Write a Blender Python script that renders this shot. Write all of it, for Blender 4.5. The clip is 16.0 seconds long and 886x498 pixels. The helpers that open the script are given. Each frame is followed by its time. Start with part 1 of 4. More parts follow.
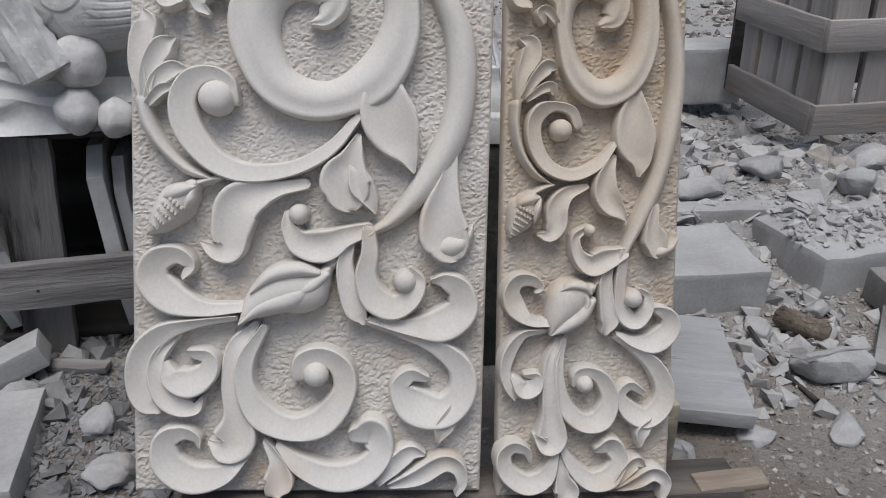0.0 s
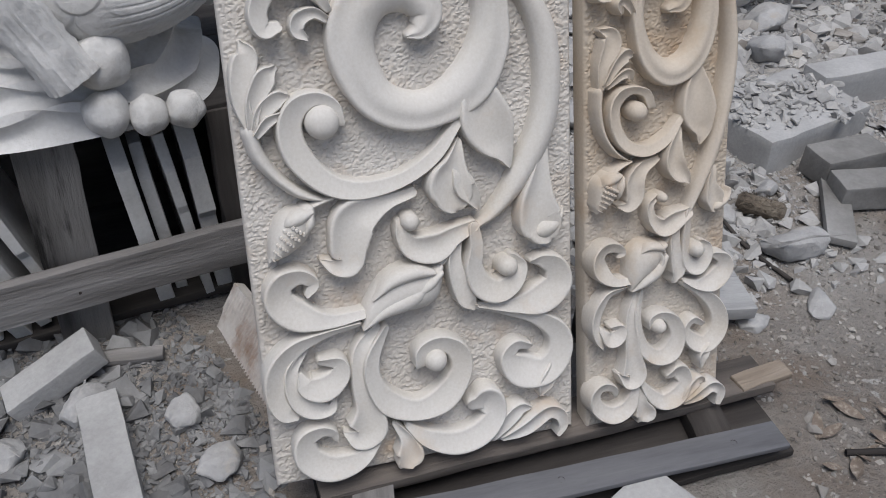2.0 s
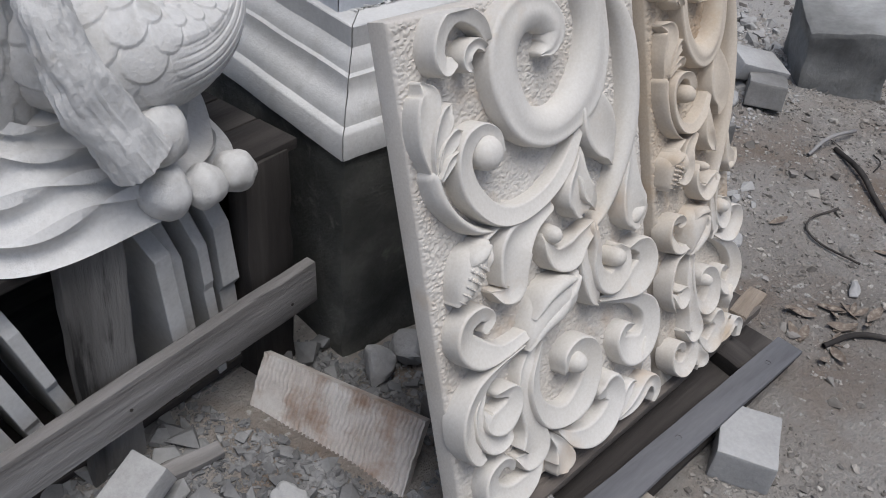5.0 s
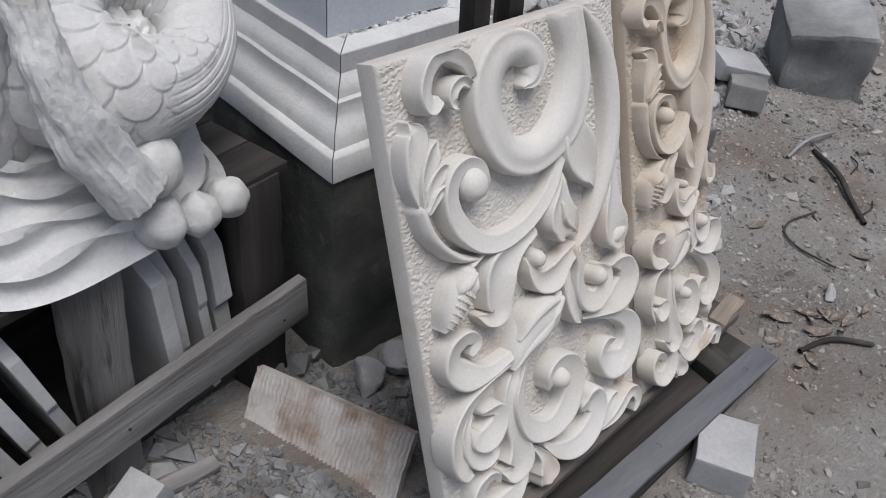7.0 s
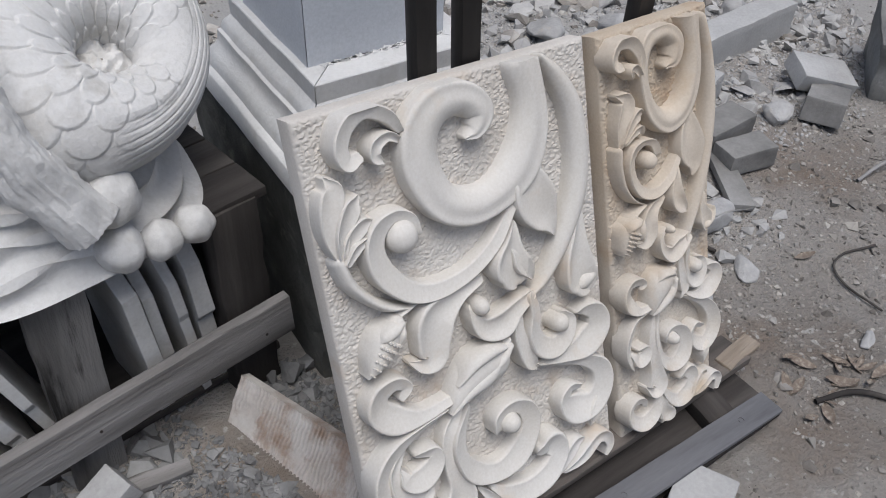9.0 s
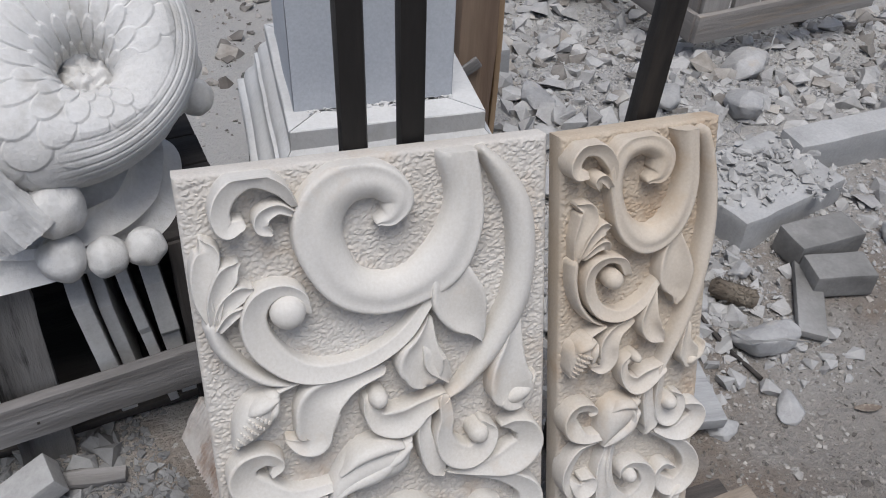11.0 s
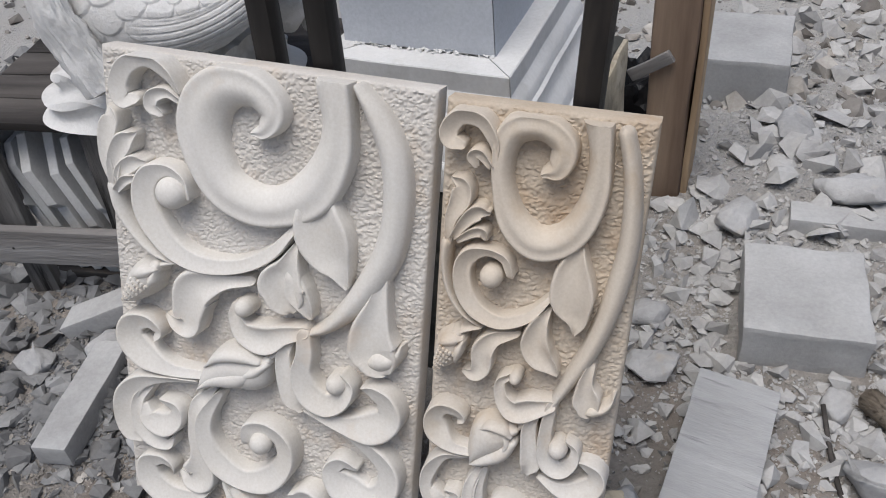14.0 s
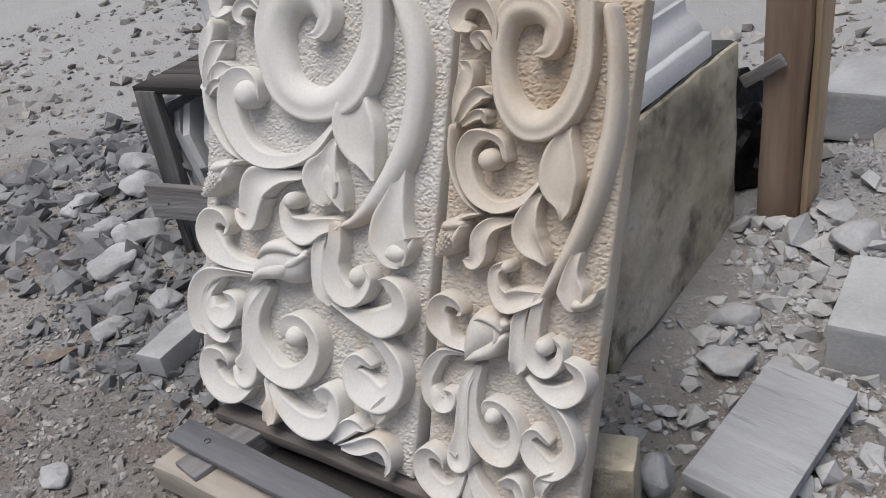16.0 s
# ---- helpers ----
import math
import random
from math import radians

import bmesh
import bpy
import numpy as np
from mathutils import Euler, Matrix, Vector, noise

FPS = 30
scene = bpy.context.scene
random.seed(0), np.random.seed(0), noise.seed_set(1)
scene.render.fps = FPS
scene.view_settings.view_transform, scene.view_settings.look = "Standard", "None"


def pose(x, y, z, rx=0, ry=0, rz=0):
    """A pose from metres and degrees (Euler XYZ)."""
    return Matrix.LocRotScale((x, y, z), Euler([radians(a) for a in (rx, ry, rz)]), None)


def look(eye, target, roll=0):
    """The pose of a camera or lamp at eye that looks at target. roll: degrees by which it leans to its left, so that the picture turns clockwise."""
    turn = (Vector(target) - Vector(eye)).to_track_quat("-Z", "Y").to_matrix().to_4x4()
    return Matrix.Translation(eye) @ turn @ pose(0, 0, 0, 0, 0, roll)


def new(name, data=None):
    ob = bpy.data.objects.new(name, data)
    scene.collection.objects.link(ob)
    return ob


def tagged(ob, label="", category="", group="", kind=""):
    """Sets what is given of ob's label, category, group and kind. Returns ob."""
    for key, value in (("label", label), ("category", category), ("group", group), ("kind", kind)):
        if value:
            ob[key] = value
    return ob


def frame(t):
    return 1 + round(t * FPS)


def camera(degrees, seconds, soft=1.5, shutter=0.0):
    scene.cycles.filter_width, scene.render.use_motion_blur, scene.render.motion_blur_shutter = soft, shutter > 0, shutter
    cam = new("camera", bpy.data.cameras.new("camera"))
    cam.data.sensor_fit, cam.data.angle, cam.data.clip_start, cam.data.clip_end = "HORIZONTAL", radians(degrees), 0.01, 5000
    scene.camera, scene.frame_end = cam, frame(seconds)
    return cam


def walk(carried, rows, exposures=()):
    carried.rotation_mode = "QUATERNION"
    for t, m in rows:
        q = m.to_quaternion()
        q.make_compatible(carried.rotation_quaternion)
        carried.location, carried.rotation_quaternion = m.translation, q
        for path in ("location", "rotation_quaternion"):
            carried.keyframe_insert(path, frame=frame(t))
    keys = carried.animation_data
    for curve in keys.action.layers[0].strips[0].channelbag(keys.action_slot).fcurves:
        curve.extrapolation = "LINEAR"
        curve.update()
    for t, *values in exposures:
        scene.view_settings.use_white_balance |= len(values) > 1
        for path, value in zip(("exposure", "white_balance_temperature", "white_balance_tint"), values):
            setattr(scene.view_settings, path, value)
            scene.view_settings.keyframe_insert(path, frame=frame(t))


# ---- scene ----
cam = camera(54.3, 16.0, soft=1.0)
METRES, EYE, TILT, LEAN, TURN = 3.64, 1.0, -25.5, 0.0, 0.0
ROWS = [
    (0.0, 0.0, 0.0, 0.0, 0.0, 0.0, -0.0),
    (0.5, -0.0156, -0.003, 0.0227, -1.19, -3.66, 0.88),
    (1.0, -0.0382, -0.0116, 0.0532, -4.04, -8.71, 2.36),
    (1.5, -0.0761, -0.0149, 0.0682, -8.32, -11.0, 3.88),
    (2.0, -0.1136, -0.0059, 0.0826, -12.55, -13.15, 5.63),
    (2.5, -0.1551, 0.0042, 0.0881, -17.37, -13.72, 7.31),
    (3.0, -0.1956, 0.0205, 0.0967, -22.59, -14.63, 8.71),
    (3.5, -0.2285, 0.0364, 0.1051, -27.1, -15.54, 10.05),
    (4.0, -0.2699, 0.0613, 0.1127, -33.57, -16.39, 10.81),
    (6.5, -0.3038, 0.0893, 0.1414, -41.24, -18.69, 12.53),
    (7.0, -0.2968, 0.08, 0.1477, -40.4, -19.24, 12.39),
    (7.5, -0.2888, 0.0702, 0.1518, -39.41, -19.42, 12.36),
    (8.0, -0.273, 0.0581, 0.1554, -37.33, -19.6, 12.51),
    (8.5, -0.2475, 0.0456, 0.1596, -33.99, -19.77, 12.46),
    (9.0, -0.2176, 0.0375, 0.164, -30.21, -19.77, 11.86),
    (9.5, -0.1892, 0.0323, 0.1686, -26.52, -19.47, 10.44),
    (10.0, -0.1591, 0.0253, 0.1713, -22.32, -18.6, 8.83),
    (12.5, 0.0233, 0.0297, 0.164, 2.79, -16.13, -0.61),
    (13.0, 0.0724, 0.0454, 0.1598, 10.61, -16.2, -1.08),
    (13.5, 0.1018, 0.0545, 0.1592, 15.95, -17.1, -2.4),
    (14.0, 0.1328, 0.0544, 0.1456, 21.33, -16.53, -4.7),
    (14.5, 0.1724, 0.0671, 0.14, 28.4, -17.75, -5.85),
    (15.0, 0.2023, 0.0841, 0.1203, 34.94, -16.99, -7.29),
    (15.5, 0.2206, 0.0798, 0.0967, 37.3, -14.12, -7.93),
    (16.0, 0.2365, 0.0677, 0.0638, 37.82, -9.13, -7.65),
]
walk(cam, [(t, pose(0, 0, EYE, TILT, LEAN, TURN) @ pose(METRES * x, METRES * y, METRES * z, 90 + pitch, roll, yaw)) for t, x, y, z, yaw, pitch, roll in ROWS],
     [(0.0, 0.05, 6250, 10), (4.0, 0.12, 6230, 10), (10.0, 0.18, 6230, 10), (13.0, 0.25, 6310, 10), (16.0, 0.29, 6360, 10)])

# ---- light ----
world = bpy.data.worlds.new("overcast")
scene.world = world
world.use_nodes = True
wn = world.node_tree
sky = wn.nodes.new("ShaderNodeTexSky")
sky.sky_type, sky.sun_disc = "NISHITA", False
SUN_EL, SUN_AZ = 74.0, 192.0          # degrees; azimuth clockwise from +y
sky.sun_elevation, sky.sun_rotation = radians(SUN_EL), radians(SUN_AZ)
sky.dust_density = 4.0
wn.links.new(sky.outputs[0], wn.nodes["Background"].inputs[0])
wn.nodes["Background"].inputs[1].default_value = 0.088
sun = new("sun", bpy.data.lights.new("sun", "SUN"))
sun.data.energy, sun.data.angle, sun.data.color = 2.0, radians(38), (1.0, 0.985, 0.965)
sd = Vector((math.sin(radians(SUN_AZ)) * math.cos(radians(SUN_EL)), math.cos(radians(SUN_AZ)) * math.cos(radians(SUN_EL)), math.sin(radians(SUN_EL))))
sun.matrix_world = look(sd * 20, (0, 0, 0))


# ---- materials ----
def ramp(nt, fac, stops):
    r = nt.nodes.new("ShaderNodeValToRGB")
    els = r.color_ramp.elements
    els[0].position, els[0].color = stops[0][0], (*stops[0][1], 1)
    els[1].position, els[1].color = stops[-1][0], (*stops[-1][1], 1)
    for p, c in stops[1:-1]:
        els.new(p).color = (*c, 1)
    nt.links.new(fac, r.inputs[0])
    return r.outputs[0]


def noise_tex(nt, vec, scale, detail=4.0, rough=0.55):
    n = nt.nodes.new("ShaderNodeTexNoise")
    n.inputs["Scale"].default_value, n.inputs["Detail"].default_value, n.inputs["Roughness"].default_value = scale, detail, rough
    nt.links.new(vec, n.inputs["Vector"])
    return n.outputs[0]


def mix(nt, fac, a, b, mode="MIX"):
    m = nt.nodes.new("ShaderNodeMix")
    m.data_type, m.blend_type = "RGBA", mode
    for sock, v in ((m.inputs[0], fac), (m.inputs[6], a), (m.inputs[7], b)):
        if isinstance(v, (int, float)):
            sock.default_value = v
        elif isinstance(v, tuple):
            sock.default_value = (*v, 1)
        else:
            nt.links.new(v, sock)
    return m.outputs[2]


def mapped(nt, scale=(1, 1, 1), shift=True):
    co = nt.nodes.new("ShaderNodeTexCoord")
    mp = nt.nodes.new("ShaderNodeMapping")
    mp.inputs["Scale"].default_value = scale
    if shift:
        info = nt.nodes.new("ShaderNodeObjectInfo")
        mul = nt.nodes.new("ShaderNodeMath")
        mul.operation, mul.inputs[1].default_value = "MULTIPLY", 37.0
        nt.links.new(info.outputs["Random"], mul.inputs[0])
        nt.links.new(mul.outputs[0], mp.inputs["Location"])
    nt.links.new(co.outputs["Object"], mp.inputs["Vector"])
    return mp.outputs[0]


def spread(nt, value, low, high, most):
    """A factor that rises from 0 to most between two values."""
    r = nt.nodes.new("ShaderNodeMapRange")
    r.inputs["From Min"].default_value, r.inputs["From Max"].default_value, r.inputs["To Max"].default_value = low, high, most
    nt.links.new(value, r.inputs["Value"])
    return r.outputs[0]


def surface(name, base, dark, light, stain=None, stain_at=(0.5, 0.7), big=3.0, fine=60.0, rough=0.9, bump=0.3, dist=0.004, stretch=(1, 1, 1), island=0.0, shift=True, metal=0.0, speck=None, tint=None, dust=None):
    """A dry surface: tone varied at two scales, stains with a shape, fine relief."""
    m = bpy.data.materials.new(name)
    m.use_nodes = True
    nt = m.node_tree
    b = nt.nodes["Principled BSDF"]
    v = mapped(nt, stretch, shift)
    n1, n2 = noise_tex(nt, v, big, 5), noise_tex(nt, v, fine, 6, 0.65)
    col = ramp(nt, n1, [(0.3, dark), (0.5, base), (0.7, light)])
    col = mix(nt, 0.33, col, ramp(nt, n2, [(0.3, (0.38, 0.38, 0.38)), (0.7, (0.66, 0.66, 0.66))]), "OVERLAY")
    if stain:
        n3 = noise_tex(nt, v, big * 1.7, 8, 0.6)
        col = mix(nt, ramp(nt, n3, [(stain_at[0], (0, 0, 0)), (stain_at[1], (1, 1, 1))]), col, stain)
    if tint:
        co = nt.nodes.new("ShaderNodeTexCoord")
        sep = nt.nodes.new("ShaderNodeSeparateXYZ")
        nt.links.new(co.outputs["Object"], sep.inputs[0])
        grow = nt.nodes.new("ShaderNodeMath")
        grow.operation = "MULTIPLY_ADD"
        nt.links.new(noise_tex(nt, v, 5.0, 6, 0.6), grow.inputs[0])
        grow.inputs[1].default_value = 0.9
        nt.links.new(sep.outputs[2], grow.inputs[2])
        col = mix(nt, ramp(nt, grow.outputs[0], [(0.72, (0, 0, 0)), (1.15, (0.85, 0.85, 0.85))]), col, tint, "MULTIPLY")
    if dust:
        # stone dust that lies over the yard behind the carvings
        co = nt.nodes.new("ShaderNodeTexCoord")
        sep = nt.nodes.new("ShaderNodeSeparateXYZ")
        nt.links.new(co.outputs["Object"], sep.inputs[0])
        far = nt.nodes.new("ShaderNodeMath")
        far.operation = "MULTIPLY_ADD"
        nt.links.new(noise_tex(nt, v, 1.1, 6, 0.6), far.inputs[0])
        far.inputs[1].default_value = 1.6
        nt.links.new(sep.outputs[1], far.inputs[2])
        col = mix(nt, spread(nt, far.outputs[0], 2.2, 3.2, 0.8), col, dust)
    if speck:
        n4 = noise_tex(nt, v, fine * 0.45, 3, 0.5)
        col = mix(nt, ramp(nt, n4, [(0.64, (0, 0, 0)), (0.7, (1, 1, 1))]), col, speck)
    if island:
        geo = nt.nodes.new("ShaderNodeNewGeometry")
        col = mix(nt, island, col, ramp(nt, geo.outputs["Random Per Island"], [(0.0, (0.22, 0.21, 0.2)), (0.5, (0.5, 0.5, 0.49)), (1.0, (0.74, 0.73, 0.7))]), "OVERLAY")
    nt.links.new(col, b.inputs["Base Color"])
    b.inputs["Roughness"].default_value, b.inputs["Metallic"].default_value = rough, metal
    b.inputs["Specular IOR Level"].default_value = 0.25
    bp = nt.nodes.new("ShaderNodeBump")
    bp.inputs["Strength"].default_value, bp.inputs["Distance"].default_value = bump, dist
    nt.links.new(n2, bp.inputs["Height"])
    nt.links.new(bp.outputs[0], b.inputs["Normal"])
    return m


CREAM = surface("carved cream limestone", (0.60, 0.572, 0.525), (0.55, 0.51, 0.45), (0.64, 0.615, 0.575), stain=(0.57, 0.475, 0.375), stain_at=(0.58, 0.75), big=4.0, fine=220, bump=0.16, dist=0.002, shift=False)
OCHRE = surface("carved ochre limestone", (0.58, 0.545, 0.495), (0.53, 0.475, 0.40), (0.62, 0.595, 0.555), tint=(0.91, 0.83, 0.73), stain=(0.50, 0.40, 0.29), stain_at=(0.55, 0.75), big=4.5, fine=220, bump=0.16, dist=0.002, shift=False)
WHITE = surface("white limestone", (0.62, 0.615, 0.60), (0.54, 0.535, 0.52), (0.68, 0.675, 0.66), stain=(0.50, 0.49, 0.46), stain_at=(0.58, 0.75), big=5, fine=120, bump=0.4, dist=0.004)
CARVED = surface("weathered white limestone", (0.60, 0.592, 0.575), (0.51, 0.50, 0.48), (0.66, 0.652, 0.635), stain=(0.41, 0.39, 0.355), stain_at=(0.54, 0.74), big=6, fine=120, bump=0.5, dist=0.005, shift=False)
GREY = surface("grey limestone", (0.37, 0.367, 0.36), (0.30, 0.297, 0.29), (0.43, 0.427, 0.42), big=6, fine=110, bump=0.4, dist=0.004)
SLATE = surface("blue-grey stone slab", (0.42, 0.44, 0.47), (0.39, 0.41, 0.44), (0.46, 0.48, 0.50), big=3, fine=200, bump=0.12, dist=0.002)
RUBBLE = surface("limestone rubble", (0.38, 0.374, 0.365), (0.31, 0.305, 0.298), (0.46, 0.453, 0.442), big=9, fine=90, bump=0.5, dist=0.005, island=0.24)
DIRT = surface("dusty earth", (0.31, 0.288, 0.262), (0.215, 0.194, 0.172), (0.40, 0.383, 0.357), stain=(0.22, 0.178, 0.143), stain_at=(0.47, 0.66), big=1.6, fine=75, bump=1.0, dist=0.02, shift=False, speck=(0.46, 0.44, 0.41), dust=(0.46, 0.45, 0.43))
MOSSY = surface("mossy dark concrete", (0.085, 0.085, 0.077), (0.048, 0.049, 0.044), (0.16, 0.157, 0.14), stain=(0.27, 0.26, 0.225), stain_at=(0.60, 0.80), big=7, fine=95, bump=0.9, dist=0.006)
WOOD = surface("weathered grey timber", (0.205, 0.195, 0.188), (0.10, 0.094, 0.088), (0.32, 0.31, 0.30), stain=(0.07, 0.063, 0.058), stain_at=(0.60, 0.68), big=9, fine=80, bump=1.0, dist=0.004, stretch=(0.15, 1.6, 1.6))
# Near black: dirt and the crate's inner shade both sit in this tone.
DARKWOOD = surface("dark dirty timber, shade in tone", (0.045, 0.040, 0.037), (0.018, 0.016, 0.015), (0.10, 0.09, 0.082), big=6, fine=60, bump=0.7, dist=0.004, stretch=(0.15, 1.6, 1.6))
BROWNWOOD = surface("reddish brown post timber", (0.20, 0.14, 0.10), (0.09, 0.062, 0.046), (0.34, 0.255, 0.185), big=5, fine=50, bump=0.6, dist=0.005, stretch=(0.15, 1.6, 1.6))
ROCK = surface("broken limestone", (0.36, 0.356, 0.35), (0.28, 0.277, 0.27), (0.45, 0.446, 0.44), stain=(0.42, 0.37, 0.31), stain_at=(0.6, 0.75), big=8, fine=80, bump=0.6, dist=0.006)
DARKROCK = surface("dark boulder", (0.24, 0.24, 0.23), (0.15, 0.15, 0.145), (0.36, 0.36, 0.35), big=5, fine=60, bump=0.6, dist=0.008)
RIBBED = surface("brown-stained sawn stone", (0.50, 0.465, 0.43), (0.40, 0.36, 0.32), (0.58, 0.56, 0.53), stain=(0.30, 0.215, 0.16), stain_at=(0.46, 0.64), big=7, fine=90, bump=0.5, dist=0.004)
HUSK = surface("coarse brown fibre", (0.15, 0.125, 0.098), (0.09, 0.073, 0.056), (0.23, 0.20, 0.16), big=20, fine=150, bump=0.3)
LEAF = surface("dry leaf", (0.19, 0.155, 0.125), (0.15, 0.12, 0.10), (0.34, 0.30, 0.25), big=6, fine=60, bump=0.3)
TIMBER = surface("split brown-grey timber", (0.12, 0.105, 0.094), (0.055, 0.048, 0.043), (0.22, 0.19, 0.165), stain=(0.06, 0.055, 0.05), stain_at=(0.58, 0.72), big=8, fine=80, bump=0.9, dist=0.005, stretch=(0.12, 1.6, 1.6))
STRIP = surface("dark grey painted strip", (0.13, 0.13, 0.138), (0.05, 0.05, 0.053), (0.16, 0.16, 0.165), stain=(0.20, 0.19, 0.18), stain_at=(0.6, 0.75), big=7, fine=90, bump=0.4, dist=0.003, stretch=(0.2, 1.5, 1.5))
SLAT = surface("weathered slat timber", (0.175, 0.168, 0.16), (0.045, 0.042, 0.04), (0.27, 0.26, 0.25), stain=(0.02, 0.019, 0.018), stain_at=(0.60, 0.68), big=8, fine=75, bump=1.0, dist=0.006, stretch=(0.16, 1.5, 1.5))
TILE = surface("pale sawn limestone tile", (0.53, 0.525, 0.51), (0.44, 0.435, 0.42), (0.59, 0.585, 0.57), big=9, fine=120, bump=0.35, dist=0.003)
PALEWOOD = surface("pale raw timber", (0.36, 0.32, 0.27), (0.24, 0.21, 0.175), (0.45, 0.41, 0.36), stain=(0.20, 0.17, 0.14), stain_at=(0.6, 0.75), big=7, fine=70, bump=0.7, dist=0.004, stretch=(0.15, 1.6, 1.6))
GREYWOOD = surface("sun-bleached crate timber", (0.29, 0.27, 0.25), (0.17, 0.155, 0.14), (0.39, 0.37, 0.345), stain=(0.30, 0.235, 0.17), stain_at=(0.58, 0.72), big=5, fine=60, bump=0.8, dist=0.004, stretch=(0.15, 1.6, 1.6))
# Both fields are darker than the members: stain, plus shade of the recesses.
OCHREFIELD = surface("chisel-pecked ochre limestone, recess shade in tone", (0.50, 0.455, 0.395), (0.44, 0.385, 0.32), (0.54, 0.51, 0.465), tint=(0.91, 0.83, 0.73), stain=(0.40, 0.30, 0.205), stain_at=(0.52, 0.75), big=5.0, fine=240, bump=0.2, dist=0.002, shift=False)
FIELD = surface("chisel-pecked limestone, recess shade in tone", (0.53, 0.498, 0.455), (0.47, 0.43, 0.38), (0.58, 0.552, 0.512), stain=(0.48, 0.39, 0.30), stain_at=(0.55, 0.75), big=5.0, fine=240, bump=0.2, dist=0.002, shift=False)
DARKRUBBLE = surface("dusty grey rubble", (0.18, 0.18, 0.181), (0.115, 0.115, 0.116), (0.26, 0.26, 0.26), big=9, fine=90, bump=0.5, dist=0.005, island=0.5)
GRAVEL = surface("mixed gravel", (0.25, 0.235, 0.22), (0.16, 0.145, 0.13), (0.36, 0.345, 0.325), big=9, fine=90, bump=0.4, dist=0.003, island=0.9)
BRICK = surface("dark cement brick", (0.215, 0.21, 0.20), (0.14, 0.136, 0.13), (0.29, 0.284, 0.273), big=6, fine=90, bump=0.5, dist=0.004)
SAWN = surface("sawn grey slab", (0.36, 0.36, 0.357), (0.30, 0.30, 0.298), (0.42, 0.42, 0.417), stain=(0.25, 0.25, 0.25), stain_at=(0.62, 0.70), big=6, fine=80, bump=0.6, dist=0.003, stretch=(0.5, 5, 1))
TAN = surface("torn tan timber", (0.25, 0.205, 0.16), (0.13, 0.105, 0.08), (0.37, 0.315, 0.255), big=9, fine=80, bump=1.0, dist=0.005, stretch=(0.1, 1.8, 1.8))
# Raw wood made paler still, with sunlight put into the tone.
LITRAW = surface("raw split timber, toned as sunlit", (0.46, 0.34, 0.22), (0.30, 0.21, 0.13), (0.58, 0.46, 0.32), big=6, fine=60, bump=0.7, dist=0.004, stretch=(0.12, 1.6, 1.6))
# Weathered ochre, lifted so the base's right side reads as lit.
OCHRELIT = surface("weathered ochre concrete, toned as lit", (0.44, 0.385, 0.285), (0.22, 0.195, 0.15), (0.60, 0.55, 0.45), stain=(0.16, 0.14, 0.11), stain_at=(0.52, 0.66), big=5, fine=50, bump=0.8, dist=0.008)
PLASTIC = surface("black plastic sheet", (0.012, 0.012, 0.013), (0.008, 0.008, 0.008), (0.02, 0.02, 0.021), big=6, fine=40, rough=0.45, bump=0.5, dist=0.008)
IRON = surface("black oiled iron", (0.02, 0.018, 0.017), (0.012, 0.011, 0.01), (0.05, 0.042, 0.035), stain=(0.25, 0.22, 0.2), stain_at=(0.66, 0.72), big=9, fine=90, rough=0.55, bump=0.3, dist=0.002, stretch=(0.25, 1.5, 1.5))


# ---- building helpers ----
def mesh(name, verts, faces, mat, smooth=False):
    me = bpy.data.meshes.new(name)
    me.from_pydata([tuple(v) for v in verts], [], [tuple(f) for f in faces])
    me.materials.append(mat)
    if smooth:
        me.polygons.foreach_set("use_smooth", [True] * len(me.polygons))
    me.update()
    return me


def child(ob, parent, label=""):
    ob.parent = parent
    return tagged(ob, label)


def grid_faces(n, m, base=0):
    """Quads of a grid of n rows of m points."""
    return [(base + i * m + j, base + i * m + j + 1, base + (i + 1) * m + j + 1, base + (i + 1) * m + j) for i in range(n - 1) for j in range(m - 1)]


def fix(me, angle=None):
    bm = bmesh.new()
    bm.from_mesh(me)
    bmesh.ops.recalc_face_normals(bm, faces=bm.faces)
    bm.to_mesh(me)
    bm.free()
    if angle:
        me.polygons.foreach_set("use_smooth", [True] * len(me.polygons))
        me.set_sharp_from_angle(angle=radians(angle))
    return me


